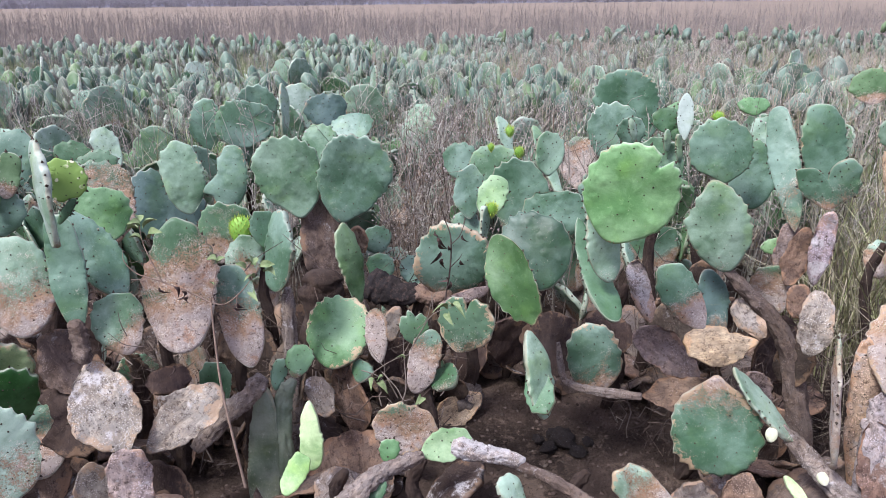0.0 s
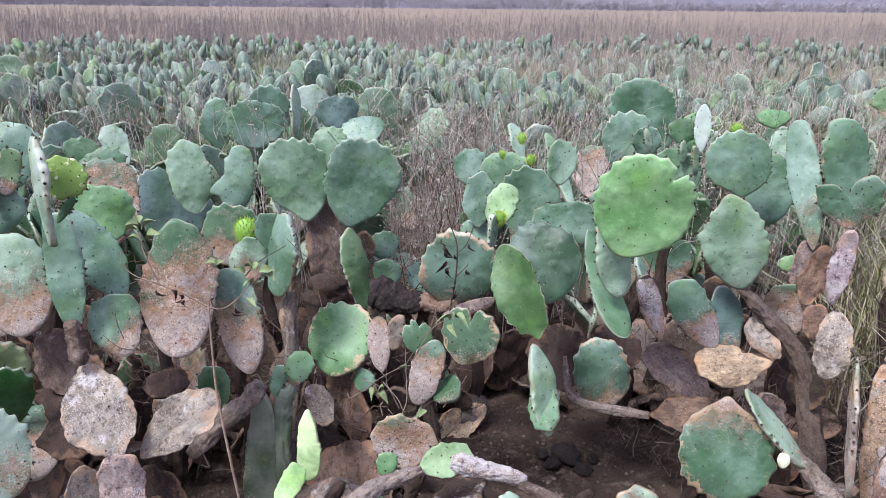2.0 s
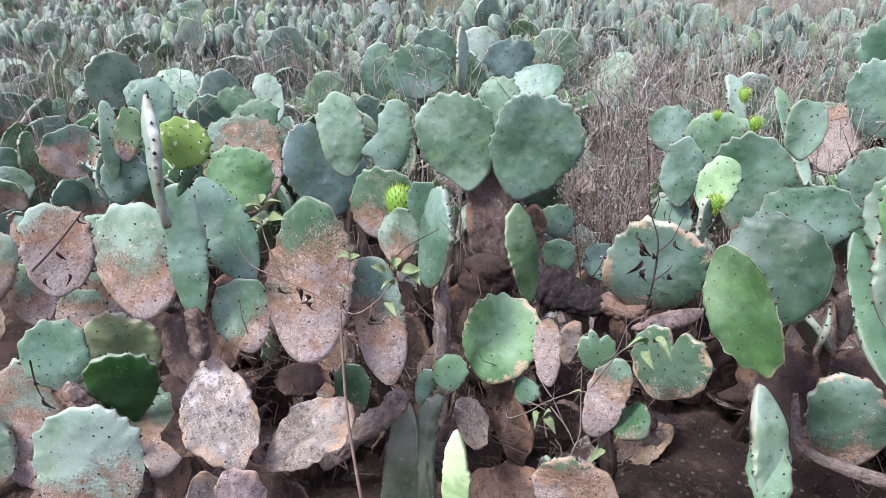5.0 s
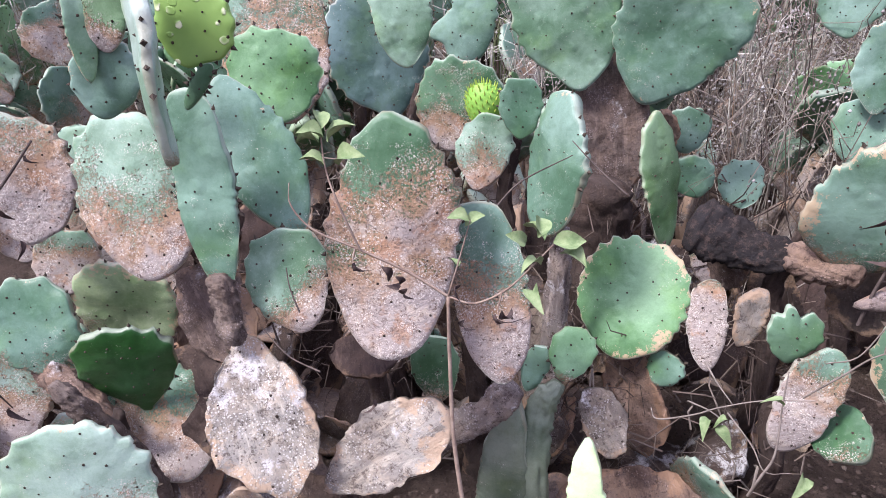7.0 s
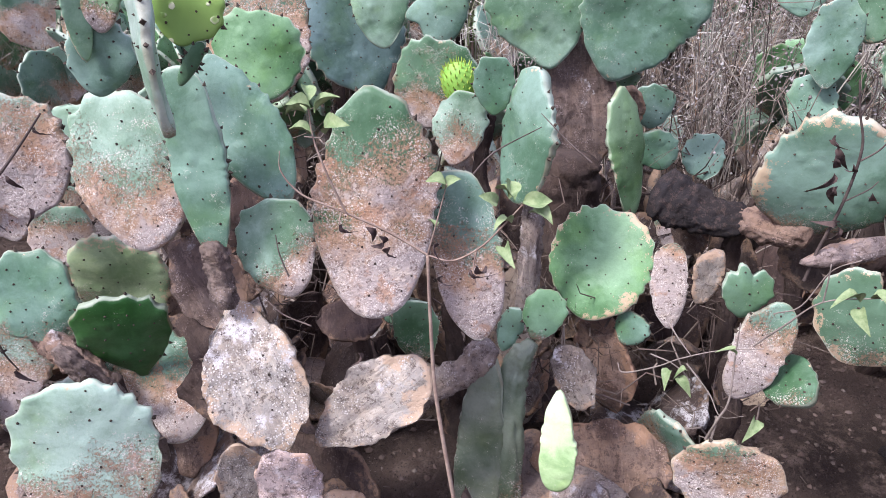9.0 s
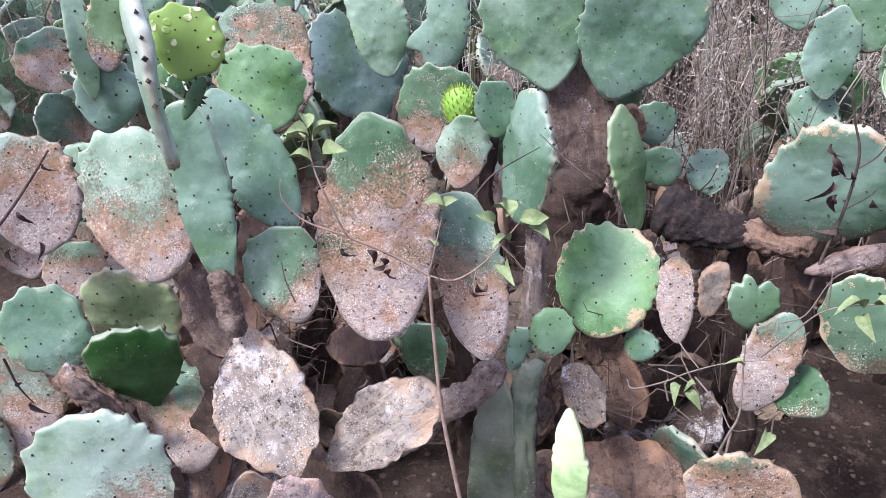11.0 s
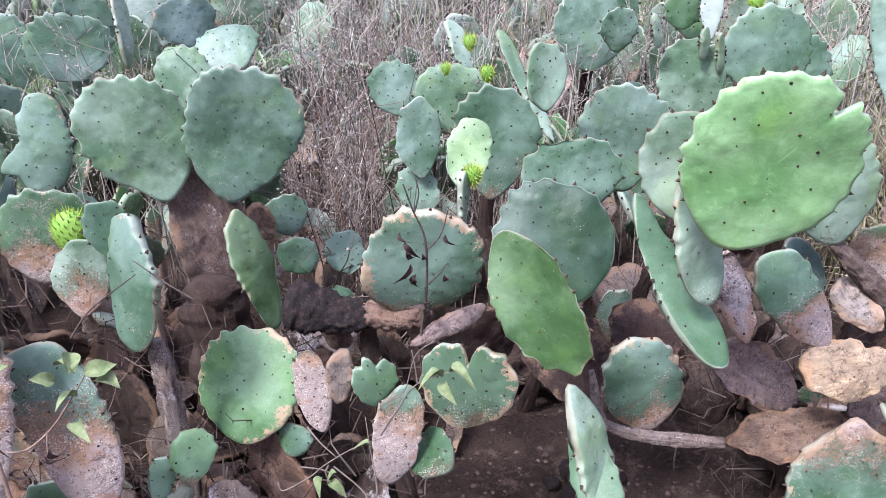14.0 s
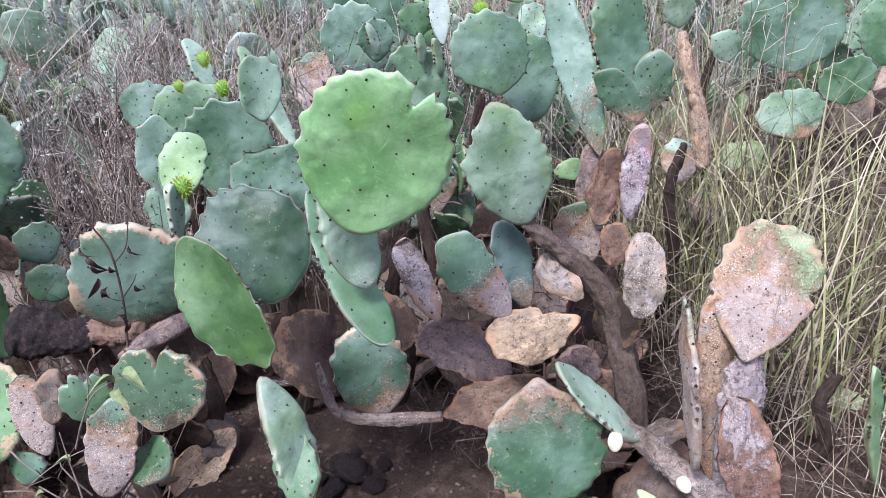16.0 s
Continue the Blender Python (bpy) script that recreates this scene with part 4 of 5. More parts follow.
pad_at(mid_right_cactus, "green", (0.816, 2.740, 0.931), (0.833, 2.760, 1.021), 0.101, -7, 0)  # oval dark
pad_at(mid_right_cactus, "palegrey", (0.880, 2.690, 0.911), (0.880, 2.740, 1.067), 0.056, -9, 0.05)  # thin white
pad_at(mid_right_cactus, "blue", (0.995, 2.580, 0.783), (0.965, 2.608, 1.002), 0.209, -10, 0.03, neck=.4)  # bluepad
pad_at(mid_right_cactus, "blue", (1.147, 2.700, 0.655), (1.147, 2.760, 0.902), 0.181, -12, 0.08)  # blue right
pad_at(mid_right_cactus, "blue", (1.123, 2.840, 0.808), (1.122, 2.890, 0.906), 0.111, -12, 0.05)  # blue right small
pad_at(mid_right_cactus, "pale", (0.756, 2.520, 0.749), (0.763, 2.540, 0.947), 0.163, -9, 0)  # sprout pad
pad_at(mid_right_cactus, "palegrey", (0.664, 2.500, 0.944), (0.645, 2.500, 1.024), 0.026, 20, 0, neck=.1, egg=-.2, thick=.018)  # sprout a
pad_at(mid_right_cactus, "palegrey", (0.817, 2.500, 0.874), (0.802, 2.500, 0.969), 0.026, 20, 0, neck=.1, egg=-.2, thick=.018)  # sprout b
pad_at(mid_right_cactus, "palegrey", (0.768, 2.500, 0.913), (0.768, 2.500, 0.986), 0.024, 19, 0, neck=.1, egg=-.2, thick=.018)  # sprout c
pad_at(mid_right_cactus, "green2", (0.871, 2.790, 0.889), (0.882, 2.840, 1.024), 0.111, -8, 0)  # round small
pad_at(mid_right_cactus, "palegrey", (1.247, 2.940, 0.820), (1.252, 2.990, 0.955), 0.088, -12, 0.1)  # pale spot
pad_at(mid_right_cactus, "green2", (1.311, 3.240, 0.918), (1.312, 3.290, 0.990), 0.125, -13, 0)  # yellow bit
pad_at(mid_right_cactus, "limepale", (1.126, 2.379, 0.592), (1.110, 2.398, 0.644), 0.076, -14, 0)  # lime far
pad_at(mid_right_cactus, "yellowgreen", (1.687, 3.040, 0.991), (1.679, 3.090, 1.118), 0.156, -17, 0.35)  # rust far
pad_at(mid_left_cactus, "blue", (-1.014, 3.540, 0.716), (-0.994, 3.570, 0.950), 0.282, 12, 0.02, neck=.3)  # far one
pad_at(mid_left_cactus, "blue", (-1.198, 3.590, 0.700), (-1.209, 3.590, 0.946), 0.163, 13, 0.02)  # far left
pad_at(mid_left_cactus, "blue", (-0.963, 3.640, 0.736), (-0.965, 3.660, 1.018), 0.197, 11, 0.02)  # far back
pad_at(mid_left_cactus, "dark", (-0.544, 3.320, 0.852), (-0.548, 3.350, 1.007), 0.188, 7, 0.05)  # dark round
pad_at(mid_left_cactus, "pale", (-0.479, 2.940, 0.739), (-0.512, 2.990, 0.920), 0.164, 7, 0.05)  # grey behind
pad_at(mid_left_cactus, "blue", (-0.359, 3.040, 0.835), (-0.419, 3.140, 0.937), 0.197, 4, 0.05)  # grey behind b
pad_at(mid_left_cactus, "blue", (-2.548, 5.040, 0.654), (-2.571, 5.090, 0.836), 0.322, 17, 0.05)  # far left low
pad_at(mid_left_cactus, "green", (-1.513, 2.890, 0.758), (-1.500, 2.940, 0.865), 0.145, 22, 0.05)  # near green
pad_at(mid_left_cactus, "green", (-1.303, 2.740, 0.721), (-1.372, 2.790, 0.845), 0.170, 17, 0.05)  # near green b
pad_at(mid_left_cactus, "palegrey", (-1.321, 2.890, 0.752), (-1.393, 2.940, 0.919), 0.103, 17, 0.05)  # pale slant
pad_at(mid_left_cactus, "blue", (-1.708, 2.640, 0.825), (-1.735, 2.690, 0.933), 0.121, 24, 0.05)  # left a
pad_at(mid_left_cactus, "blue", (-1.576, 2.540, 0.788), (-1.588, 2.590, 0.922), 0.130, 24, 0.1)  # left b
pad_at(mid_left_cactus, "palegrey", (-0.720, 3.240, 0.823), (-0.709, 3.290, 1.051), 0.070, 72, 0)  # narrow tall
pad_at(mid_left_cactus, "blue", (0.086, 2.840, 0.728), (0.067, 2.890, 0.871), 0.135, -5, 0.05)  # right of pair
pad_at(mid_left_cactus, "blue", (0.118, 2.540, 0.548), (0.096, 2.590, 0.673), 0.109, -5, 0.2)  # right of pair b
pad_at(grass_cactus, "blue", (2.347, 3.040, 0.581), (2.323, 3.090, 0.925), 0.373, -25, 0.03)  # large far
pad_at(grass_cactus, "pale", (1.573, 2.640, 0.890), (1.552, 2.640, 0.995), 0.085, -21, 0.03)  # small far
pad_at(grass_cactus, "green", (2.451, 2.840, 0.507), (2.413, 2.890, 0.655), 0.201, -26, 0.1)  # far green
pad_at(grass_cactus, "paleyellow", (2.026, 2.840, 0.295), (2.034, 2.890, 0.408), 0.199, -22, 0.3)  # yellow low
pad_at(grass_cactus, "pale", (1.790, 2.690, 0.202), (1.801, 2.740, 0.307), 0.142, -20, 0.85)  # brown pad
pad_at(grass_cactus, "green", (2.668, 2.940, 0.596), (2.693, 3.040, 0.829), 0.189, -27, 0.05)  # far corner
pad_at(grass_cactus, "pale", (1.545, 2.540, 0.453), (1.575, 2.590, 0.571), 0.107, -19, 0.75)  # scar left
pad_at(grass_cactus, "pale", (1.899, 2.840, 0.718), (1.868, 2.840, 0.824), 0.099, -24, 0.1)  # pale mid
pad_at(grass_cactus, "pale", (2.040, 2.640, 0.486), (2.029, 2.690, 0.644), 0.208, -24, 0.3)  # mid low
log_at(grass_cactus, "bark_tan", ((1.441, 2.427, 0.928), (1.455, 2.407, 0.829), (1.490, 2.398, 0.721), (1.516, 2.389, 0.559)), 0.0161, 0.0269, .4)  # brown stem
pad_at(grass_cactus, "paleyellow", (1.681, 1.909, -0.019), (1.711, 1.960, 0.056), 0.111, -27, 0.5)  # low yellow
pad_at(grass_cactus, "green2", (1.444, 1.603, 0.141), (1.369, 1.622, 0.461), 0.035, 13, 0)  # low green
pad_at(grass_cactus, "paleyellow", (1.613, 1.756, -0.078), (1.611, 1.786, 0.013), 0.089, -26, 0.4)  # low pale
pad_at(fallen_chunk, "bark_tan", (0.000, 2.212, 0.033), (0.161, 2.311, 0.083), 0.110, -5, 0.5, neck=.1, egg=-.2, peak=.2, cup=-1.0, thick=.02)  # chunk


def prop(plant, x, y, top, w=0.016, colour="bark_shaded"):
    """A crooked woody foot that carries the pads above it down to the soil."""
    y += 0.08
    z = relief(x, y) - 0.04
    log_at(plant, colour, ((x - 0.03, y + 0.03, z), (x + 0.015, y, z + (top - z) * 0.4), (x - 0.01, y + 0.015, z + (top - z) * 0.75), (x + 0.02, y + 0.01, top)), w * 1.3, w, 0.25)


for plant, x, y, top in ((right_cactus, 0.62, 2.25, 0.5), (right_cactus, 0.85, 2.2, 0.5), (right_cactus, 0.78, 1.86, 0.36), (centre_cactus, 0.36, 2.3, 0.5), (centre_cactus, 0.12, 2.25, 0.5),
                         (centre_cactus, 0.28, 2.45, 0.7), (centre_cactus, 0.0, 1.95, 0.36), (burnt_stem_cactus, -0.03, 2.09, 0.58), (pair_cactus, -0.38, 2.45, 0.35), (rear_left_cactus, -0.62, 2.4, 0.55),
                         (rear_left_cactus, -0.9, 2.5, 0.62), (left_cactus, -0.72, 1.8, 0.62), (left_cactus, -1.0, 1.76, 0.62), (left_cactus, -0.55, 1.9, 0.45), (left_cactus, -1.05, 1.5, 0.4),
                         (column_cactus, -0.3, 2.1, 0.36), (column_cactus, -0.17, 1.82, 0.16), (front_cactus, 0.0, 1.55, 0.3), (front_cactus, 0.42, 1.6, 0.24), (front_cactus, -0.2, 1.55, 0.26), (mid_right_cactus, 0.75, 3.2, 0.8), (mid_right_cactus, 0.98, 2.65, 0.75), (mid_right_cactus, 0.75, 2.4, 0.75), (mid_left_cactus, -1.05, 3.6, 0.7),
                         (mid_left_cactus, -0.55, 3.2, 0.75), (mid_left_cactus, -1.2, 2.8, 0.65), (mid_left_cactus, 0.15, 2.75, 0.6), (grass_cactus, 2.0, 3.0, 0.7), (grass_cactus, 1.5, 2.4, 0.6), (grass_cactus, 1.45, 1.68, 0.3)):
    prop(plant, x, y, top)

outer = random.Random(31)
for i in range(26):
    x, y, z = outer.uniform(-1.95, -1.22), outer.uniform(1.5, 2.35), outer.uniform(-0.02, 0.42)
    tone = outer.choice(("pale", "palegrey", "bark_white", "pale", "blue", "bark_grey"))
    pad_at(left_cactus, tone, (x, y, z), (x + outer.uniform(-0.1, 0.1), y + outer.uniform(0.0, 0.09), z + outer.uniform(0.15, 0.24)), outer.uniform(0.12, 0.19),
           outer.uniform(0, 50), outer.uniform(0.35, 0.75), neck=outer.uniform(0.3, 0.6), segs=52)

# dead and scarred filler pads packed low down inside the near plants; most toned dark to stand in for shade
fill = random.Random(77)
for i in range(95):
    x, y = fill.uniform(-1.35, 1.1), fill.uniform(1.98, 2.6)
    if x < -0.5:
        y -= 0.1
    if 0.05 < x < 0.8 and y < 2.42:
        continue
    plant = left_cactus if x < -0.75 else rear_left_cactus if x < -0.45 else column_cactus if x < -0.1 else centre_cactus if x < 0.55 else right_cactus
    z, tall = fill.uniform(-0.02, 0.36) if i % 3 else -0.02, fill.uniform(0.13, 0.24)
    tone = fill.choice(("bark_shaded", "bark_shaded", "bark_shaded", "bark_shaded", "bark_brown", "green", "blue", "bark_shaded", "bark_rust"))
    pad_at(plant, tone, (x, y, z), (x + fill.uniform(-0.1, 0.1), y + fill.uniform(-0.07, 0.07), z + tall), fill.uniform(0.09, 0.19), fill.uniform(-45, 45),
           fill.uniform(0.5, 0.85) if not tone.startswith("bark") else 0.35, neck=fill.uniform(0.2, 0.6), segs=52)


# ---- cacti a little way off: grown plants, copied with all their pads ----
SHAPES = [(PadShape(0.24, 0.19 + 0.018 * i, egg=0.1 + 0.05 * (i % 3), neck=0.5, seed=500 + i, segs=36), i) for i in range(6)]
SHARED = [(s.mesh("pad"), s.areoles(0.042, 0.0028)) for s, _ in SHAPES]
STEMS = [PadShape(0.26, 0.12 + 0.02 * i, egg=-0.1, neck=0.1, seed=540 + i, bark=True, bumps=9, thick=0.04, segs=28).mesh("stem_pad") for i in range(3)]
TINTS = ("blue", "pale", "green", "blue", "blue", "palegrey", "green2")


def grown(seed, top, lean):
    """A free-standing cactus: woody stems, then pads that branch upwards."""
    rng = random.Random(seed)
    plant = cactus(0, 0, "blue-green prickly pear clump among dry weeds")
    tips = []

    def put(me, base, direction, size, turn, colour, scar, child=None):
        direction = Vector(direction).normalized()
        ob = part("stem_pad" if child is None else "pad", me, BARK if child is None else SKIN, plant)
        ob.matrix_basis = stand(base, Vector(base) + direction, turn) @ Matrix.Scale(size, 4)
        c, j = LOOKS[colour], rng.uniform(0.8, 1.15)
        ob.color = (c[0] * j, c[1] * j, c[2] * j, scar)
        if child is not None:
            tagged(part("areole_felt", child, AREOLE, ob), kind="stuff")
        return Vector(base) + direction * 0.24 * size

    for _ in range(rng.randint(2, 3)):
        a, r = rng.uniform(0, 6.3), rng.uniform(0, 0.14)
        base = Vector((math.cos(a) * r, math.sin(a) * r, -0.03))
        out = Vector((math.cos(a) * 0.35, math.sin(a) * 0.35, 1))
        end = put(STEMS[rng.randrange(3)], base, out, rng.uniform(0.85, 1.25), rng.uniform(-90, 90), "bark_grey", 0.4)
        tips.append((end, out))
    count = 0
    while tips and count < 11:
        at, way = tips.pop(0)
        for _ in range(rng.choice((1, 2, 2)) if at.z < 0.5 else rng.choice((0, 1, 1))):
            d = Vector((way.x * 0.7 + rng.uniform(-0.6, 0.6) + lean, way.y * 0.7 + rng.uniform(-0.5, 0.5), 1.0 + rng.uniform(-0.2, 0.2)))
            i, size = rng.randrange(6), rng.uniform(0.72, 1.1)
            if at.z + 0.22 * size > top:
                continue
            end = put(SHARED[i][0], at - d.normalized() * 0.015, d, size, rng.gauss(0, 42), rng.choice(TINTS), max(0.0, rng.uniform(-0.1, 0.35) if at.z > 0.4 else rng.uniform(0.3, 0.7)), SHARED[i][1])
            tips.append((end, d.normalized()))
            count += 1
    return plant


TEMPLATES = [grown(70 + i, (0.72, 0.8, 0.86, 0.68, 0.9, 0.76)[i % 6], (-0.1, 0.1, 0)[i % 3]) for i in range(6)]
spots = random.Random(5)
placed = []
for i in range(1300):
    y = spots.uniform(2.75, 6.6)
    x = spots.uniform(-1.0 * y - 0.6, 0.66 * y + 0.9)
    weedy = math.exp(-((x - 0.12 - 0.02 * y) / 0.42) ** 2) if y < 4.6 else 0.0
    grassy = 1.0 if x > 1.15 and y < 3.3 else 0.0
    if any(math.hypot(x - a, y - b) < 0.3 for a, b in ((0.75, 3.2), (1.0, 2.65), (-1.05, 3.55), (-0.5, 3.2), (2.0, 3.05))):
        continue
    if spots.random() < 0.95 * weedy + grassy or any((x - a) ** 2 + (y - b) ** 2 < (0.17 + 0.035 * y) ** 2 for a, b in placed):
        continue
    placed.append((x, y))
    src = TEMPLATES[len(placed) % 6]
    m = pose(x, y, relief(x, y), 0, 0, spots.uniform(0, 360)) @ Matrix.Scale(spots.uniform(0.85, 1.12), 4)
    if len(placed) <= 6:
        src.matrix_basis = m
    else:
        dup = copy_thing(src, m)
        dup.scale = m.to_scale()
    if len(placed) >= 185:
        break


# ---- the cactus field behind, too dense to count ----
def far_pads(count, near, far, seed):
    rng, hp = np.random.default_rng(seed), Heap()
    a = np.arange(10) * 2 * np.pi / 10
    made = 0
    while made < count:
        y = near + (far - near) * rng.random() ** 1.5
        x = rng.uniform(-1.1 * y - 1, 0.72 * y + 1)
        edge = max(11.0, 15.5 + 0.42 * x) + 2.5 * noise.noise(Vector((x * 0.3, 3, 0)))
        patch = noise.noise(Vector((x * 0.55, y * 0.4, 7)))
        thin = max(0.0, min(1.0, (x + 0.05 * y) / 2.5)) if y > 6 else 0.0
        if y > edge or patch < -0.12 + 0.12 * rng.random() or rng.random() < 0.75 * thin:
            continue
        base = np.array((x, y, relief(x, y)))
        for _ in range(rng.integers(2, 6)):
            length, width = rng.uniform(0.12, 0.31), rng.uniform(0.07, 0.2)
            ax = np.array((rng.normal(0, 0.35), rng.normal(0, 0.3), 1.0))
            ax /= np.linalg.norm(ax)
            t = rng.normal(0, 1.1)
            side = np.array((math.cos(t), math.sin(t), 0)) - ax * (ax[0] * math.cos(t) + ax[1] * math.sin(t))
            side /= np.linalg.norm(side)
            n = np.cross(side, ax)
            at = base + (rng.normal(0, 0.12), rng.normal(0, 0.12), rng.uniform(0.1, 0.62))
            egg = (1 + 0.15 * np.cos(a)) * rng.uniform(0.84, 1.12, 10)
            rim = at + ax * length * (0.5 - 0.5 * np.cos(a))[:, None] + side * (np.sin(a) * width / 2 * egg)[:, None]
            mid = at + ax * length * 0.52
            hp.add(np.vstack([rim, mid + n * 0.012, mid - n * 0.012]), [(i, (i + 1) % 10, 10) for i in range(10)] + [((i + 1) % 10, i, 11) for i in range(10)])
            made += 1
    me = hp.mesh("cactus_field", True)
    me.attributes.new("margin", "FLOAT", "POINT").data.foreach_set("value", ([1.0] * 10 + [0.0] * 2) * (hp.n // 12))
    return me


FIELD = field_material([(0.06, 0.105, 0.075), (0.12, 0.20, 0.15), (0.21, 0.29, 0.23), (0.085, 0.155, 0.10), (0.28, 0.35, 0.29), (0.15, 0.24, 0.10), (0.10, 0.17, 0.135), (0.20, 0.175, 0.13)])
tagged(part("cactus_field", far_pads(13500, 5.2, 27.0, 3), FIELD), "field of blue-green prickly pear pads receding to the weeds", "cactus field", kind="stuff")


# ---- dry weeds and grass ----
def weed(hp, heads, rng, x, y, tall, bushy=5, thick=0.0022):
    lean = rng.normal(0, 0.12, 2)
    z0 = relief(x, y) - 0.02
    top = np.array((x + lean[0] * tall, y + lean[1] * tall, z0 + tall))
    mid = (np.array((x, y, z0)) + top) / 2 + np.r_[rng.normal(0, 0.025, 2), 0]
    hp.tube([(x, y, z0), mid, top], thick, thick * 0.45)
    for _ in range(bushy):
        s = rng.uniform(0.35, 0.98)
        p = mid * 2 * s * (1 - s) + top * s * s + np.array((x, y, z0)) * (1 - s) ** 2 + 0
        d = np.r_[rng.normal(0, 0.6, 2), rng.uniform(0.5, 1.3)]
        d *= rng.uniform(0.05, 0.2) * min(1.3, tall / 0.6) / np.linalg.norm(d)
        k = np.linalg.norm(d)
        e1, e2 = p + d * 0.4 + rng.normal(0, 0.13, 3) * k, p + d * 0.75 + rng.normal(0, 0.16, 3) * k
        hp.tube([p, e1, e2, p + d], thick * 0.5, thick * 0.25)
        if heads:
            for _ in range(rng.integers(1, 4)):
                q = p + d * rng.uniform(0.55, 1.05) + rng.normal(0, 0.008, 3)
                heads.gem(q, rng.uniform(0.002, 0.0048), rng.uniform(0.8, 1.6))


def scatter_weeds(name, label, colours, head_colours, count, area, tall, bushy, seed, thick=0.0022, keep=None):
    rng, hp, heads = np.random.default_rng(seed), Heap(), Heap() if head_colours else None
    n = 0
    while n < count:
        x, y = area(rng)
        if keep and rng.random() > keep(x, y):
            continue
        weed(hp, heads, rng, x, y, rng.uniform(*tall), bushy, thick)
        n += 1
    ob = tagged(part(name, hp.mesh(name), island_material(name + "_straw", colours, 0.85, 0.1)), label, "dry weeds", kind="stuff")
    if heads:
        part("seed_head_mass", heads.mesh("seed_head_mass"), island_material(name + "_heads", head_colours, 0.9, 0.1), ob, "small grey-brown dry seed heads")["kind"] = "stuff"
    return ob


STRAW = [(0.09, 0.078, 0.07), (0.33, 0.295, 0.25), (0.50, 0.465, 0.395), (0.20, 0.175, 0.15), (0.66, 0.625, 0.54), (0.40, 0.385, 0.31)]
HEADS = [(0.22, 0.19, 0.175), (0.48, 0.44, 0.41), (0.14, 0.12, 0.11), (0.66, 0.62, 0.57)]
DARK_STRAW = [(0.06, 0.045, 0.04), (0.20, 0.16, 0.13), (0.32, 0.27, 0.22), (0.12, 0.09, 0.075), (0.48, 0.43, 0.36), (0.22, 0.135, 0.085)]
scatter_weeds("dry_weeds", "tangle of dead grey-brown weeds with seed heads between the cacti", DARK_STRAW, HEADS, 210,
              lambda r: (r.normal(0.1, 0.2), r.uniform(2.62, 4.3)), (0.45, 0.88), 9, 11, 0.0028)
scatter_weeds("scattered_weeds", "thin dead weeds standing through the cactus field", STRAW, HEADS, 4800,
              lambda r: (lambda y: (r.uniform(-1.05 * y - 0.5, 0.68 * y + 0.5), y))(2.9 + 8.5 * r.random() ** 0.9), (0.5, 0.98), 9, 12, 0.0028,
              lambda x, y: 0.3 + 0.9 * max(0, noise.noise(Vector((x * 0.8, y * 0.6, 1)))) + 0.6 * math.exp(-((x - 0.6) / 1.2) ** 2) + (0.35 if x > 0 else 0.0))
BROWN = [(0.14, 0.125, 0.13), (0.26, 0.235, 0.225), (0.20, 0.18, 0.18), (0.38, 0.35, 0.29), (0.11, 0.10, 0.105), (0.32, 0.275, 0.25)]
scatter_weeds("brown_weed_band", "broad band of reddish-brown dead weed stalks behind the cacti", BROWN, None, 8500,
              lambda r: (lambda y: (r.uniform(-1.15 * y - 1, 0.7 * y + 1), y))(8.0 + 36 * r.random() ** 1.3), (0.45, 1.05), 8, 13, 0.0046,
              lambda x, y: (1.0 if y > max(9.5, 13.5 + 0.42 * x) else 0.16) * (0.42 + 1.3 * noise.noise(Vector((x * 0.5, y * 0.25, 4)))))


scatter_weeds("far_weeds", "hazy brown dead weeds at the far end of the field", BROWN + [(0.40, 0.33, 0.24)], None, 3600,
              lambda r: (lambda y: (r.uniform(-1.1 * y - 1, 0.75 * y + 1), y))(38 + 150 * r.random() ** 1.5), (0.5, 1.25), 5, 14, 0.011,
              lambda x, y: 0.35 + 1.1 * noise.noise(Vector((x * 0.12, y * 0.05, 9))))


def blades(name, label, colours, count, area, tall, width, droop, seed):
    rng, hp = np.random.default_rng(seed), Heap()
    for _ in range(count):
        x, y = area(rng)
        z0, h = relief(x, y) - 0.02, rng.uniform(*tall)
        a, out = rng.uniform(0, 6.3), rng.uniform(0.1, droop)
        s = np.linspace(0, 1, 6)[:, None]
        d = np.array((math.cos(a), math.sin(a), 0))
        pts = np.array((x, y, z0)) + d * (s ** 1.8) * out * h + np.array((0, 0, h)) * (s - 0.42 * out * s ** 3)
        hp.blade(pts, width * rng.uniform(0.6, 1.3), np.array((-math.sin(a), math.cos(a), 0)))
    return tagged(part(name, hp.mesh(name), island_material(name + "_blade", colours, 0.6, 0.25, 60)), label, "grass", kind="stuff")


TAN = [(0.36, 0.31, 0.20), (0.62, 0.56, 0.41), (0.20, 0.155, 0.11), (0.22, 0.27, 0.10), (0.54, 0.49, 0.34), (0.10, 0.08, 0.06), (0.36, 0.38, 0.17), (0.13, 0.11, 0.08), (0.44, 0.45, 0.23), (0.44, 0.44, 0.20), (0.07, 0.055, 0.04), (0.24, 0.19, 0.13)]
blades("long_grass", "long yellow-green and straw grass arching beside the cacti", TAN, 1000,
       lambda r: (1.5 + abs(r.normal(0, 0.45)) - 0.1 * r.random(), r.uniform(1.85, 3.3)), (0.35, 1.0), 0.0028, 1.0, 21)
blades("grass_litter", "fallen dry straw lying on the soil", TAN[:3] + [(0.24, 0.18, 0.12)], 420,
       lambda r: (1.35 + abs(r.normal(0, 0.4)), r.uniform(1.4, 2.5)), (0.2, 0.4), 0.0013, 2.2, 22)
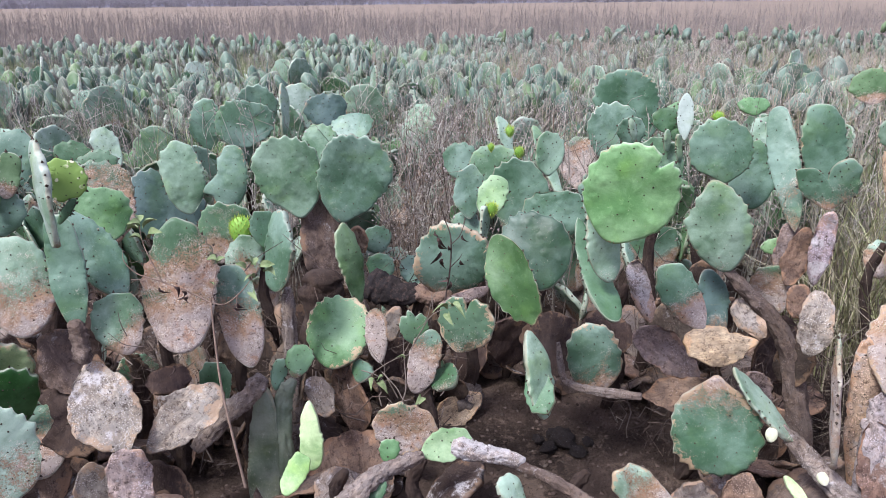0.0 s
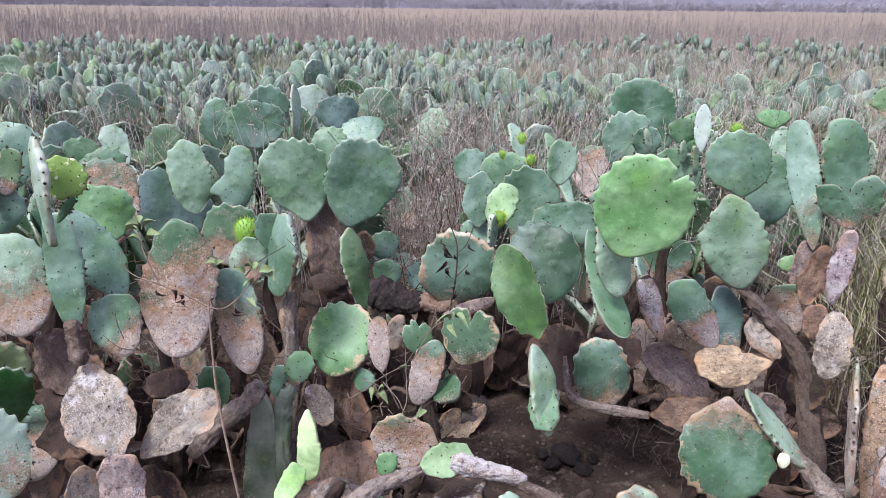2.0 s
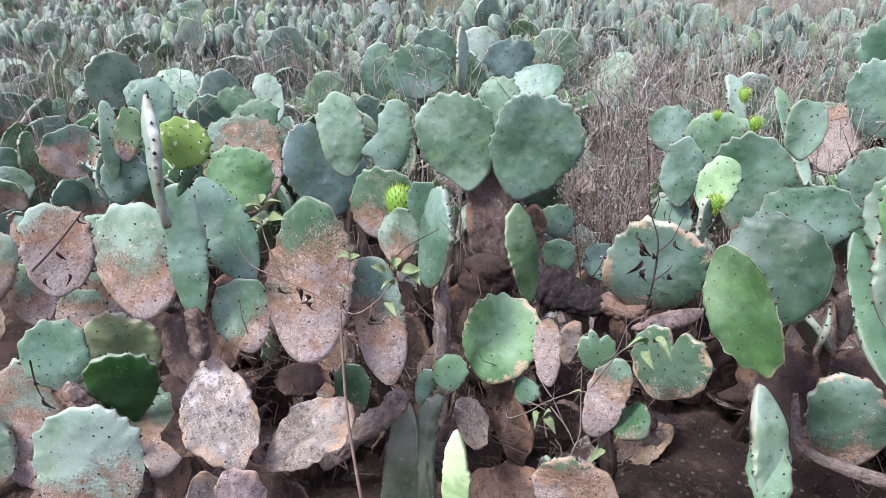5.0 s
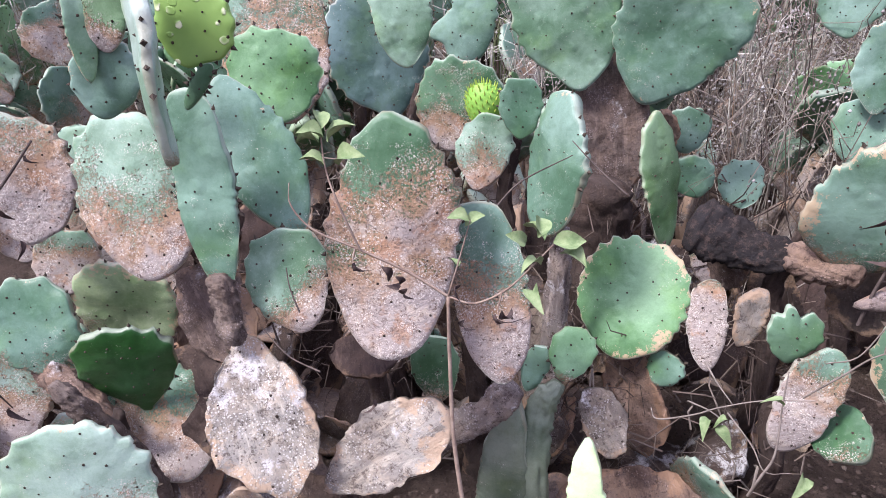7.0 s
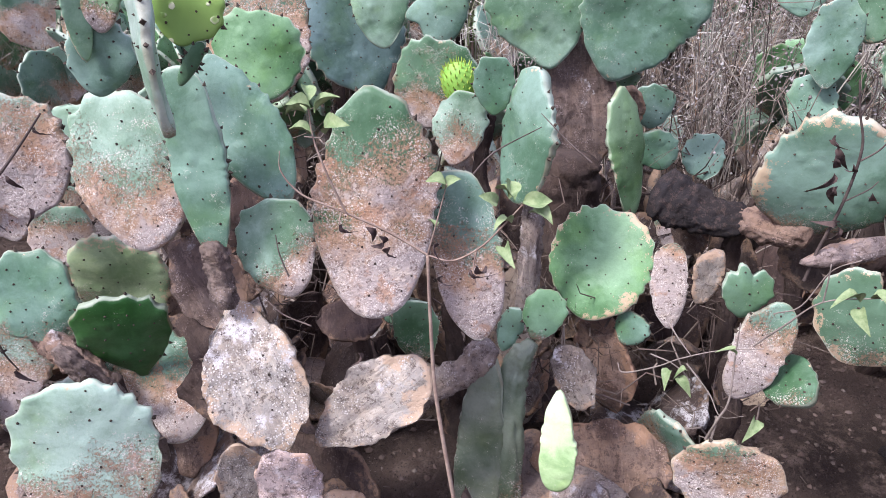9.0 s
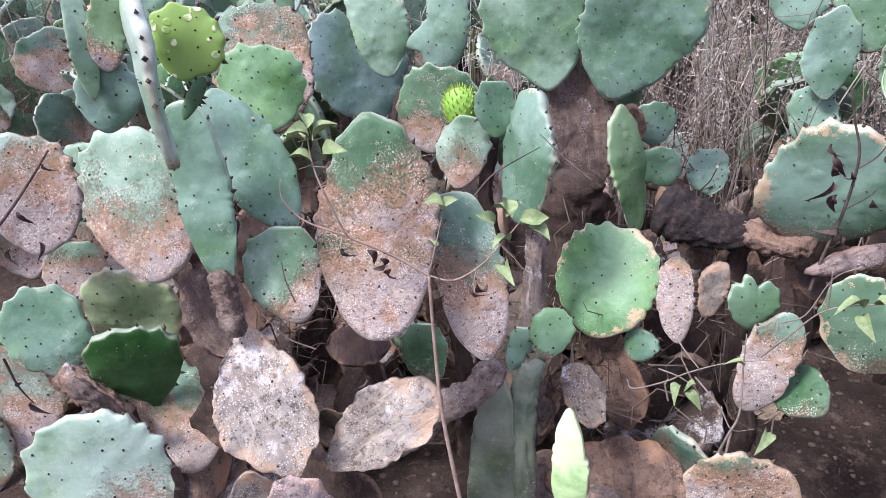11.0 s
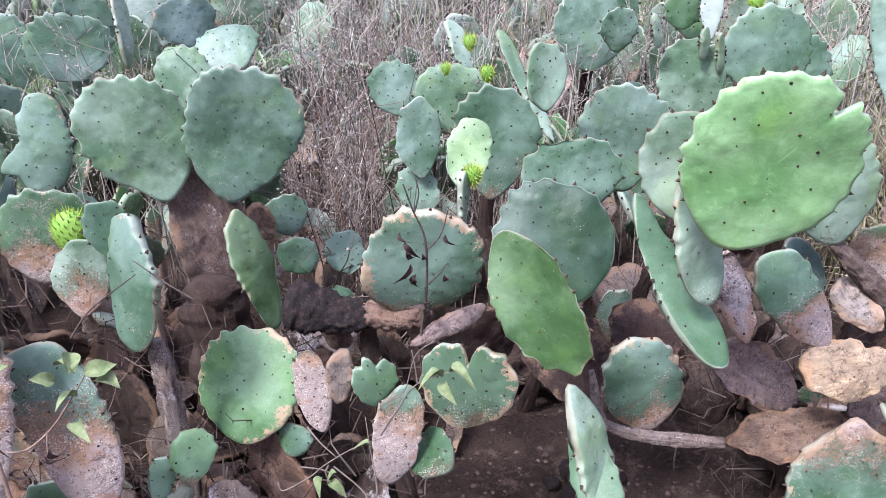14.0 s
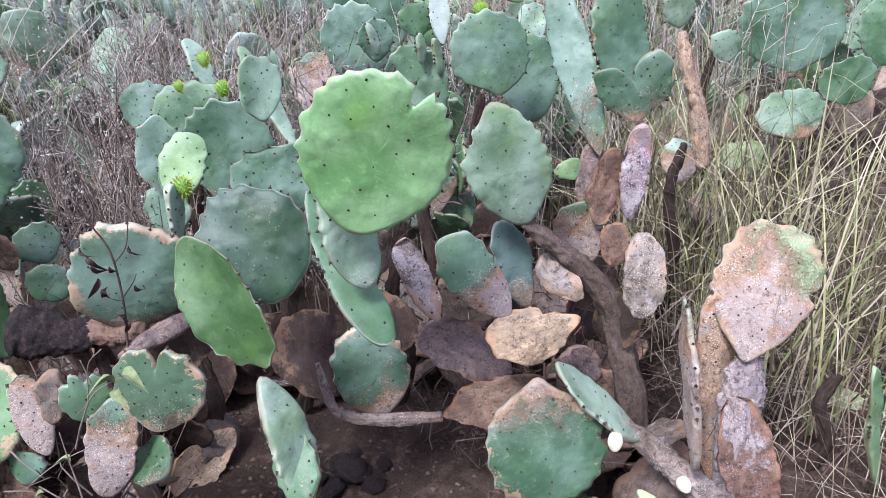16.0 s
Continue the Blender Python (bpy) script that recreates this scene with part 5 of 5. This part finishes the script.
MIXED = [(0.22, 0.30, 0.11), (0.38, 0.38, 0.22), (0.15, 0.23, 0.08), (0.50, 0.46, 0.32), (0.28, 0.34, 0.15), (0.18, 0.27, 0.11)]
tufts = np.random.default_rng(8).uniform(0, 1, (170, 2))


def tufted(r):
    u, v = tufts[r.integers(170)]
    y = 3.6 + 8.0 * v
    return (u - 0.6) * (1.75 * y + 1) + r.normal(0, 0.10), y + r.normal(0, 0.10)


blades("grass_tufts", "wispy olive and straw grass tufts among the cactus pads", MIXED, 24000, tufted, (0.55, 1.02), 0.0036, 0.75, 23)
PALE = [(0.50, 0.38, 0.29), (0.60, 0.48, 0.37), (0.43, 0.32, 0.25)]
blades("pale_grass_clumps", "pale straw-pink grass clumps in the field", PALE, 5200,
       lambda r: ((2.0, 5.1), (1.7, 12.0), (3.3, 5.6), (1.0, 6.2), (2.6, 7.5), (0.4, 7.8), (4.6, 9.0))[r.integers(7)] + r.normal(0, 0.34, 2), (0.55, 1.0), 0.004, 0.6, 24)


# ---- far edge of the field: bare winter wood ----
def wood(count, seed):
    rng, hp = np.random.default_rng(seed), Heap()
    for _ in range(count):
        x, y = rng.uniform(-560, 420), rng.uniform(400, 520)
        tall = rng.uniform(4.0, 9.5) * (0.7 if x > 20 else 1.0) * (0.75 + 0.6 * noise.noise(Vector((x * 0.02, 5, 0))))
        hp.tube([(x, y, 0), (x + rng.normal(0, 0.5), y, tall * 0.5), (x + rng.normal(0, 1.2), y, tall)], 0.26, 0.08)
        for _ in range(7):
            z = tall * rng.uniform(0.1, 0.95)
            d = np.r_[rng.normal(0, 1.6, 2), rng.uniform(0.6, 2.4)]
            p = np.array((x, y, z))
            hp.tube([p, p + d * 0.6, p + d], 0.16, 0.06)
            for _ in range(4):
                e = p + d * rng.uniform(0.3, 1.1)
                hp.tube([e, e + np.r_[rng.normal(0, 1.0, 2), rng.uniform(0.2, 1.8)]], 0.14, 0.06)
    return hp.mesh("bare_wood")


# distance haze is painted into the twig colours, paler and more violet than bark
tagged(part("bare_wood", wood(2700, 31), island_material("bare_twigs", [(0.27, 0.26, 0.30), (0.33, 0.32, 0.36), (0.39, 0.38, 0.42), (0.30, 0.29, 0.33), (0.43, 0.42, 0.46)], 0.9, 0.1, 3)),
       "low leafless trees along the far field edge, haze mixed into their grey-violet colour", "trees", kind="stuff")


# ---- buds, sprouts and cut faces on the near cacti ----
def bud(plant, at, r, name="bud", label="bright green spiny young bud", spikes=90, seed=1, long=0.1):
    """A young bud: an egg-shaped body set with soft green points."""
    rng, hp, at = random.Random(seed), Heap(), Vector(at)
    bm = bmesh.new()
    bmesh.ops.create_uvsphere(bm, u_segments=20, v_segments=12, radius=r)
    for v in bm.verts:
        v.co = Vector((v.co.x * (0.94 + 0.2 * v.co.z / r), v.co.y * 0.8, v.co.z * 1.22))
        v.co += v.normal * r * 0.05 * noise.noise(v.co * 70)
    for f in bm.faces:
        f.smooth = True
    ob = part(name, bm, BUD, plant, label)
    ob.matrix_basis = plant.matrix_basis.inverted() @ Matrix.Translation(at)
    for i in range(spikes):
        z = 1 - 2 * (i + 0.5) / spikes
        a, q = i * 2.39996, math.sqrt(1 - z * z)
        d = Vector((q * math.cos(a) * (0.94 + 0.2 * z), q * math.sin(a) * 0.8, z * 1.22))
        p, e = d * r, d * r * (1.06 + rng.uniform(0, long)) + Vector((0, 0, r * 0.13))
        hp.tube([p, (p + e) / 2, e], r * (0.055 + 0.06 * long), r * 0.012)
    tagged(part("bud_fuzz", hp.mesh("bud_fuzz"), BUD_TIP, ob, "soft yellow-green leaf points"), kind="stuff")
    return ob


BUD = plain("bud_skin", (0.17, 0.36, 0.05), (0.28, 0.50, 0.09), 40, 0.5)
BUD_TIP = plain("bud_point", (0.30, 0.42, 0.05), (0.48, 0.58, 0.12), 90, 0.6)
bud(rear_left_cactus, (-0.656, 2.405, 0.653), 0.043, spikes=150, seed=2)
bud(centre_cactus, (0.192, 2.200, 0.794), 0.016, spikes=110, seed=3, long=0.7)
for x, y, z, r in ((0.257, 2.660, 0.950, 0.015), (0.289, 2.600, 0.887, 0.016), (0.191, 2.600, 0.905, 0.011), (0.990, 2.700, 0.991, 0.018)):
    bud(centre_cactus if x < 0.9 else mid_right_cactus, (x, y, z), r, "flower_bud", "small yellow-green flower bud", 90, int(x * 100), 0.7)
CUT = plain("cut_flesh", (0.62, 0.66, 0.42), (0.78, 0.78, 0.62), 60, 0.6)


def cut_face(plant, at, r, lean):
    """A pale healed cut: a shallow rounded disc with a raised lip."""
    bm = bmesh.new()
    rings = [bm.verts.new((0, -0.004, 0))]
    last = None
    for rho, h in ((0.5, -0.0042), (0.8, -0.0036), (0.95, -0.0024), (1.05, 0.004)):
        ring = [bm.verts.new((math.cos(a) * r * rho * 0.8, h, math.sin(a) * r * rho * (1 + 0.08 * math.sin(3 * a)))) for a in np.arange(18) * 2 * np.pi / 18]
        for i in range(18):
            if last is None:
                bm.faces.new((rings[0], ring[i], ring[(i + 1) % 18]))
            else:
                bm.faces.new((last[i], ring[i], ring[(i + 1) % 18], last[(i + 1) % 18]))
        last = ring
    ob = part("cut_face", bm, CUT, plant, "pale cream healed cut")
    ob.matrix_basis = plant.matrix_basis.inverted() @ Matrix.Translation(at) @ pose(0, 0, 0, -25, lean, 0)


CUTS = ((0.886, 1.685, 0.363), (0.989, 1.611, 0.291))
cut_face(right_cactus, CUTS[0], 0.018, 15)
cut_face(right_cactus, CUTS[1], 0.016, -20)


# ---- seedlings and withered plants that grow up between the pads ----
STALK = plain("seedling_stalk", (0.22, 0.15, 0.115), (0.34, 0.26, 0.20), 60, 0.8)
DRY_TWIG = plain("dry_twig", (0.17, 0.14, 0.115), (0.30, 0.25, 0.21), 60, 0.85)
DARK_TWIG = plain("dark_twig", (0.06, 0.045, 0.04), (0.13, 0.10, 0.085), 60, 0.85)
LEAF = plain("seedling_leaf", (0.15, 0.22, 0.09), (0.28, 0.34, 0.17), 90, 0.6)
DEAD_LEAF = plain("withered_leaf", (0.045, 0.032, 0.03), (0.11, 0.075, 0.065), 60, 0.85)


def stalk(thing, pts, r0, r1, material, name="stalk"):
    hp = Heap()
    hp.tube(curve_through(pts), r0, r1, 6)
    return part(name, hp.mesh(name, True), material, thing)


def leaf(thing, at, size, droop, yaw, material, seed, name="leaf"):
    """A pointed leaf, folded along its rib and curled."""
    rng = random.Random(seed)
    verts, faces = [], []
    for i in range(7):
        s = i / 6
        w = size * (0.14 if material is DEAD_LEAF else 0.28) * math.sin(math.pi * min(1, s * 1.05)) ** 0.8 + 0.0004
        z = -size * droop * s * s + size * 0.25 * s
        for k in (-1, -0.5, 0, 0.5, 1):
            verts.append((k * w + size * 0.05 * math.sin(5 * s + seed), size * s * (1 - 0.3 * droop * s), z + abs(k) * w * 0.9 + size * (0.09 if material is DEAD_LEAF else 0.04) * rng.uniform(-1, 1)))
    for i in range(6):
        for k in range(4):
            faces.append((i * 5 + k, i * 5 + k + 1, (i + 1) * 5 + k + 1, (i + 1) * 5 + k))
    me = bpy.data.meshes.new(name)
    me.from_pydata(verts, [], faces)
    me.polygons.foreach_set("use_smooth", [True] * len(faces))
    ob = part(name, me, material, thing)
    ob.matrix_basis = Matrix.Translation(at) @ pose(0, 0, 0, rng.uniform(-85, -45) if material is DEAD_LEAF else rng.uniform(5, 50), rng.uniform(-35, 35), yaw)
    return ob


def grow(name, label, stalks, leaves, material, leaf_material):
    thing = tagged(empty(name), label, "plant", "seedlings and withered weeds")
    for pts, r0, r1 in stalks:
        stalk(thing, pts, r0, r1, material)
    for i, (at, size, droop, yaw) in enumerate(leaves):
        leaf(thing, at, size * (0.62 if leaf_material is LEAF else 0.6), droop, yaw, leaf_material, i + len(stalks))
    return thing

grow("seedling", "slender seedling with thin brown stalks and pale green leaves", (
    (((-0.398, 1.520, 0.292), (-0.414, 1.530, 0.390), (-0.447, 1.570, 0.533), (-0.461, 1.600, 0.646), (-0.468, 1.620, 0.729)), 0.0034, 0.0022),
    (((-0.468, 1.620, 0.729), (-0.516, 1.615, 0.758), (-0.573, 1.600, 0.790), (-0.619, 1.590, 0.812), (-0.644, 1.590, 0.841), (-0.648, 1.600, 0.864)), 0.0019, 0.0009),
    (((-0.468, 1.620, 0.729), (-0.435, 1.620, 0.726), (-0.398, 1.620, 0.753), (-0.372, 1.630, 0.783), (-0.351, 1.640, 0.810)), 0.0017, 0.0009),
    (((-0.567, 1.600, 0.787), (-0.589, 1.600, 0.847), (-0.605, 1.610, 0.885), (-0.611, 1.620, 0.922)), 0.0016, 0.0008),
    (((-0.468, 1.620, 0.729), (-0.458, 1.620, 0.766), (-0.450, 1.630, 0.803), (-0.443, 1.630, 0.831)), 0.0015, 0.0007),
), (((-0.609, 1.620, 0.915), 0.055, 0.5, 120), ((-0.604, 1.620, 0.910), 0.065, 0.4, -60), ((-0.610, 1.620, 0.925), 0.050, 0.2, 30), ((-0.616, 1.620, 0.909), 0.055, 0.6, 80), ((-0.588, 1.610, 0.890), 0.070, 0.5, -80), ((-0.606, 1.610, 0.887), 0.050, 0.5, 110), ((-0.351, 1.640, 0.810), 0.065, 0.4, -70), ((-0.360, 1.640, 0.814), 0.060, 0.3, 60), ((-0.369, 1.640, 0.816), 0.055, 0.2, 10), ((-0.342, 1.640, 0.801), 0.060, 0.6, -110), ((-0.380, 1.630, 0.812), 0.050, 0.4, 100), ((-0.362, 1.630, 0.788), 0.050, 0.9, 150), ((-0.370, 1.630, 0.750), 0.050, 1.2, -150), ((-0.444, 1.630, 0.831), 0.045, 0.4, 100), ((-0.449, 1.630, 0.823), 0.045, 0.3, -60), ((-0.457, 1.620, 0.771), 0.030, 0.5, 60)), STALK, LEAF)
grow("withered_seedling", "withered plant with dark hanging leaves", (
    (((-0.573, 1.600, 0.790), (-0.573, 1.590, 0.778), (-0.568, 1.585, 0.768)), 0.0012, 0.0007),
    (((-0.402, 1.620, 0.752), (-0.404, 1.610, 0.731), (-0.399, 1.600, 0.713)), 0.0012, 0.0007),
), (((-0.568, 1.585, 0.780), 0.050, 1.4, 170), ((-0.532, 1.580, 0.785), 0.055, 1.3, -120), ((-0.515, 1.580, 0.773), 0.060, 1.2, -100), ((-0.502, 1.580, 0.762), 0.050, 1.3, 150), ((-0.441, 1.600, 0.716), 0.050, 1.6, 160), ((-0.396, 1.600, 0.739), 0.060, 1.6, 190), ((-0.405, 1.600, 0.731), 0.055, 1.7, 150), ((-0.450, 1.610, 0.756), 0.040, 1.2, 100), ((-0.552, 1.560, 0.593), 0.045, 1.2, -100)), STALK, DEAD_LEAF)
grow("withered_weed", "withered grey weed with shrivelled dark leaves before a cactus pad", (
    (((0.053, 1.970, 0.544), (0.061, 1.980, 0.597), (0.075, 1.980, 0.688), (0.077, 1.980, 0.776), (0.060, 1.980, 0.831), (0.047, 1.980, 0.878)), 0.0030, 0.0014),
    (((0.077, 1.980, 0.755), (0.103, 1.980, 0.783), (0.119, 1.980, 0.833)), 0.0016, 0.0008),
    (((0.062, 1.980, 0.827), (0.071, 1.980, 0.860), (0.067, 1.980, 0.888)), 0.0016, 0.0008),
    (((0.075, 1.980, 0.688), (0.100, 1.970, 0.718), (0.109, 1.970, 0.733)), 0.0014, 0.0007),
), (((0.042, 1.970, 0.765), 0.065, 1.5, 170), ((0.046, 1.970, 0.738), 0.070, 1.4, -150), ((0.058, 1.970, 0.719), 0.075, 1.5, 150), ((0.105, 1.960, 0.718), 0.060, 1.6, 180), ((0.067, 1.960, 0.668), 0.070, 1.3, -120), ((0.043, 1.970, 0.781), 0.060, 1.5, 160), ((0.074, 1.960, 0.655), 0.060, 1.2, 200), ((0.110, 1.970, 0.787), 0.045, 1.0, 120), ((0.051, 1.960, 0.721), 0.060, 1.3, -170), ((0.036, 1.970, 0.798), 0.050, 1.1, 120), ((0.072, 1.970, 0.756), 0.055, 1.4, 190)), DARK_TWIG, DEAD_LEAF)
grow("dry_vine", "tangled grey dry vine with a few curled leaves over scarred pads", (
    (((-0.217, 1.900, 0.358), (-0.205, 1.880, 0.357), (-0.154, 1.860, 0.401), (-0.122, 1.850, 0.435), (-0.069, 1.840, 0.474), (-0.006, 1.830, 0.502)), 0.0018, 0.0008),
    (((-0.060, 1.800, 0.317), (-0.050, 1.800, 0.365), (-0.039, 1.810, 0.405), (-0.044, 1.830, 0.487), (-0.046, 1.840, 0.536)), 0.0026, 0.0008),
    (((-0.024, 1.820, 0.512), (0.005, 1.800, 0.575), (0.040, 1.790, 0.631), (0.098, 1.770, 0.664)), 0.0018, 0.0008),
    (((0.040, 1.790, 0.631), (0.038, 1.790, 0.663), (0.035, 1.790, 0.693)), 0.0013, 0.0008),
    (((-0.167, 1.860, 0.427), (-0.131, 1.860, 0.415), (-0.104, 1.850, 0.401), (-0.095, 1.840, 0.382)), 0.0016, 0.0008),
    (((-0.150, 1.900, 0.477), (-0.129, 1.880, 0.457), (-0.101, 1.860, 0.435)), 0.002, 0.0008),
    (((-0.109, 1.850, 0.429), (-0.067, 1.830, 0.391), (-0.045, 1.810, 0.365), (-0.014, 1.800, 0.384)), 0.0016, 0.0008),
    (((-0.079, 1.840, 0.297), (-0.081, 1.840, 0.333), (-0.096, 1.850, 0.346)), 0.0016, 0.0008),
    (((-0.007, 1.830, 0.570), (0.020, 1.810, 0.605), (0.040, 1.800, 0.675), (0.068, 1.790, 0.705)), 0.0011, 0.0008),
), (((0.078, 1.770, 0.654), 0.070, 1.0, 120), ((0.087, 1.770, 0.662), 0.070, 1.2, -120), ((0.079, 1.770, 0.641), 0.050, 1.3, 180), ((-0.130, 1.850, 0.407), 0.050, 1.2, 150), ((-0.116, 1.850, 0.398), 0.050, 1.4, -150), ((-0.106, 1.850, 0.413), 0.040, 1.2, 100), ((0.001, 1.800, 0.380), 0.060, 1.4, 170), ((-0.042, 1.830, 0.480), 0.050, 1.0, 90)), DRY_TWIG, LEAF)
grow("withered_weed", "withered dark weed stalk with curled leaves beside scarred pads", (
    (((-0.962, 1.428, 0.836), (-0.920, 1.440, 0.874), (-0.892, 1.460, 0.908), (-0.864, 1.475, 0.942)), 0.0025, 0.0012),
    (((-1.018, 1.420, 0.648), (-1.044, 1.438, 0.578), (-1.059, 1.457, 0.525)), 0.002, 0.001),
), (((-0.878, 1.473, 0.925), 0.030, 1.2, 170), ((-0.921, 1.451, 0.869), 0.035, 1.4, -150), ((-0.955, 1.448, 0.814), 0.040, 1.0, 100), ((-0.917, 1.458, 0.822), 0.040, 0.9, -80), ((-1.032, 1.438, 0.550), 0.050, 1.2, 120), ((-1.045, 1.438, 0.588), 0.040, 1.3, -120)), DARK_TWIG, DEAD_LEAF)
grow("thorny_twig", "dark thin twig caught against a pale pad", (
    (((-0.711, 1.670, 0.614), (-0.730, 1.684, 0.643), (-0.740, 1.698, 0.667)), 0.0014, 0.0007),
    (((-0.594, 1.521, 0.662), (-0.647, 1.538, 0.659), (-0.691, 1.557, 0.677)), 0.0012, 0.0006),
    (((-0.491, 1.918, 0.690), (-0.461, 1.947, 0.722), (-0.389, 1.972, 0.764)), 0.0018, 0.0008),
    (((-0.301, 1.946, 0.723), (-0.346, 1.969, 0.746), (-0.394, 1.991, 0.779)), 0.0016, 0.0008),
), (), DARK_TWIG, DEAD_LEAF)


# ---- litter on the soil ----
def rock(name, label, at, size, colour, seed, category, group=""):
    bm = bmesh.new()
    bmesh.ops.create_icosphere(bm, subdivisions=3, radius=0.5)
    off = Vector((seed * 3.1, seed * 1.7, 0))
    for v in bm.verts:
        q = v.co * 2.2 + off
        v.co *= 1 + 0.45 * noise.noise(q) + 0.3 * noise.noise(q * 2.7) + 0.14 * noise.noise(q * 7)
        v.co.z = max(v.co.z, -0.3)
    for f in bm.faces:
        f.smooth = True
    ob = part(name, bm, BARK)
    ob.color = (*LOOKS[colour], 0.4)
    ob.matrix_basis = pose(*at, 0, 0, seed * 57) @ Matrix.Diagonal((*size, 1))
    return tagged(ob, label, category, group)


rock("rotten_stump_chunk", "grey and tan chunk of rotten cactus wood on the soil", (0.11, 2.33, 0.05), (0.15, 0.1, 0.13), "bark_grey", 1, "wood")
for i, (x, y, s) in enumerate(((0.38, 2.08, 0.05), (0.43, 2.12, 0.075), (0.47, 2.06, 0.045), (0.40, 2.17, 0.04), (0.35, 2.13, 0.035), (-0.06, 1.95, 0.05), (0.45, 2.2, 0.03), (0.51, 2.12, 0.035))):
    rock("charcoal_lump", "black charred lump lying on bare soil", (x, y, relief(x, y) + s * 0.2), (s * 1.3, s, s * 0.7), "bark_char", 20 + i, "charcoal", "charcoal lumps")

DEAD = [PadShape(0.20, 0.15 + 0.02 * i, egg=0.1, neck=0.3, seed=600 + i, bark=True, bumps=9, thick=0.014, segs=56, cup=0.6 * (i % 3 - 1), bend=0.4 * (i % 2)).mesh("dead_pad") for i in range(6)]
lit = random.Random(17)
strewn = []
for i in range(600):
    x, y = lit.uniform(-1.5, 1.5), lit.uniform(1.1, 2.75)
    if (0.02 < x < 0.85 and 1.6 < y < 2.5) or (x > 1.3 and y > 1.5) or any(math.hypot(x - a, y - b) < 0.07 for a, b in strewn):
        continue
    if 1.1 < y < 1.35 and -0.5 < x < 0.6:
        continue
    strewn.append((x, y))
    me = DEAD[lit.randrange(6)]
    ob = part("dead_pad", me, BARK)
    # darkest tone weighted so gaps between the pads look shaded
    tone = lit.choice(("bark_grey", "bark_rust", "bark_shaded", "bark_shaded", "bark_shaded", "bark_brown", "bark_brown", "bark_rust"))
    ob.color = (*LOOKS[tone], lit.uniform(0.1, 0.8))
    s = lit.uniform(0.55, 1.15)
    steep = lit.uniform(15, 75) if y > 1.5 else lit.uniform(5, 35)
    # the far end lies on the soil, the other leans up on what lies beneath
    ob.matrix_basis = pose(x, y, relief(x, y) + 0.004, steep - 90, lit.uniform(-12, 12), lit.uniform(0, 360)) @ Matrix.Scale(s, 4)
    tagged(ob, {"bark_grey": "grey-brown dead cactus pad on the soil", "bark_rust": "rust-brown dried cactus pad on the soil", "bark_shaded": "brown dead cactus pad on the soil, shade in its dark colour",
                "bark_white": "whitish lichen-covered dead cactus pad", "bark_brown": "brown shrivelled cactus pad on the soil", "bark_tan": "tan papery dead cactus pad"}[tone], "dead pad", "dead pads on the soil")
    if len(strewn) >= 210:
        break


def debris(seed):
    rng, hp = np.random.default_rng(seed), Heap()
    for _ in range(14000):
        x, y = rng.uniform(-1.5, 1.6), rng.uniform(1.1, 2.8)
        z = relief(x, y)
        if rng.random() < 0.8:
            r = 0.0012 + 0.0085 * rng.random() ** 3
            ball = np.array([(1, 0, 0), (0.2, 0.9, 0.1), (-0.8, 0.5, 0), (-0.7, -0.6, 0.1), (0.3, -0.9, 0), (0, 0.1, 0.8), (0.1, 0, -0.7)]) * rng.uniform(0.55, 1.25, (7, 3)) * r
            t = rng.uniform(0, 6.3)
            turn = np.array(((math.cos(t), -math.sin(t), 0), (math.sin(t), math.cos(t), 0), (0, 0, 1)))
            hp.add(ball @ turn.T + (x, y, z + 0.2 * r), [(i, (i + 1) % 5, 5) for i in range(5)] + [((i + 1) % 5, i, 6) for i in range(5)])
        else:
            a, h = rng.uniform(0, 6.3), rng.uniform(0.005, 0.022)
            hp.tube([(x, y, z + 0.002), (x + math.cos(a) * h, y + math.sin(a) * h, z + rng.uniform(0.0, 0.015))], 0.0009, 0.0005)
    return hp.mesh("soil_litter")


def dead_twigs(seed):
    """Thin dead shoots tangled low between the pads."""
    rng, hp = np.random.default_rng(seed), Heap()
    for _ in range(1300):
        x, y = rng.uniform(-1.45, 0.05) if rng.random() < 0.75 else rng.uniform(0.62, 1.35), rng.uniform(1.96, 2.65)
        p = np.array((x, y, relief(x, y) + rng.uniform(-0.01, 0.3 + 0.3 * max(0.0, y - 2.1))))
        d = np.r_[rng.normal(0, 0.6, 2), rng.uniform(0.2, 1.2)]
        d *= rng.uniform(0.05, 0.2) / np.linalg.norm(d)
        r = 0.0008 + 0.0024 * rng.random() ** 2
        hp.tube([p, p + d * 0.25 + rng.normal(0, 0.014, 3), p + d * 0.5 + rng.normal(0, 0.02, 3), p + d * 0.75 + rng.normal(0, 0.02, 3), p + d], r, r * 0.4, 4)
    return hp.mesh("dead_twigs")


tagged(part("dead_twigs", dead_twigs(43), island_material("twig_bark", [(0.05, 0.036, 0.03), (0.12, 0.09, 0.075), (0.22, 0.17, 0.135), (0.07, 0.05, 0.042), (0.32, 0.27, 0.22)], 0.9, 0.1, 80)),
       "tangle of thin dead twigs between the cactus stems", "twigs", kind="stuff")
tagged(part("soil_litter", debris(41), island_material("litter", [(0.05, 0.036, 0.03), (0.10, 0.07, 0.055), (0.14, 0.10, 0.08), (0.08, 0.058, 0.046), (0.16, 0.12, 0.10), (0.06, 0.045, 0.036), (0.20, 0.16, 0.13)], 0.9, 0.1, 80)),
       "crumbs, twigs and small stones strewn on the soil", "litter", kind="stuff")
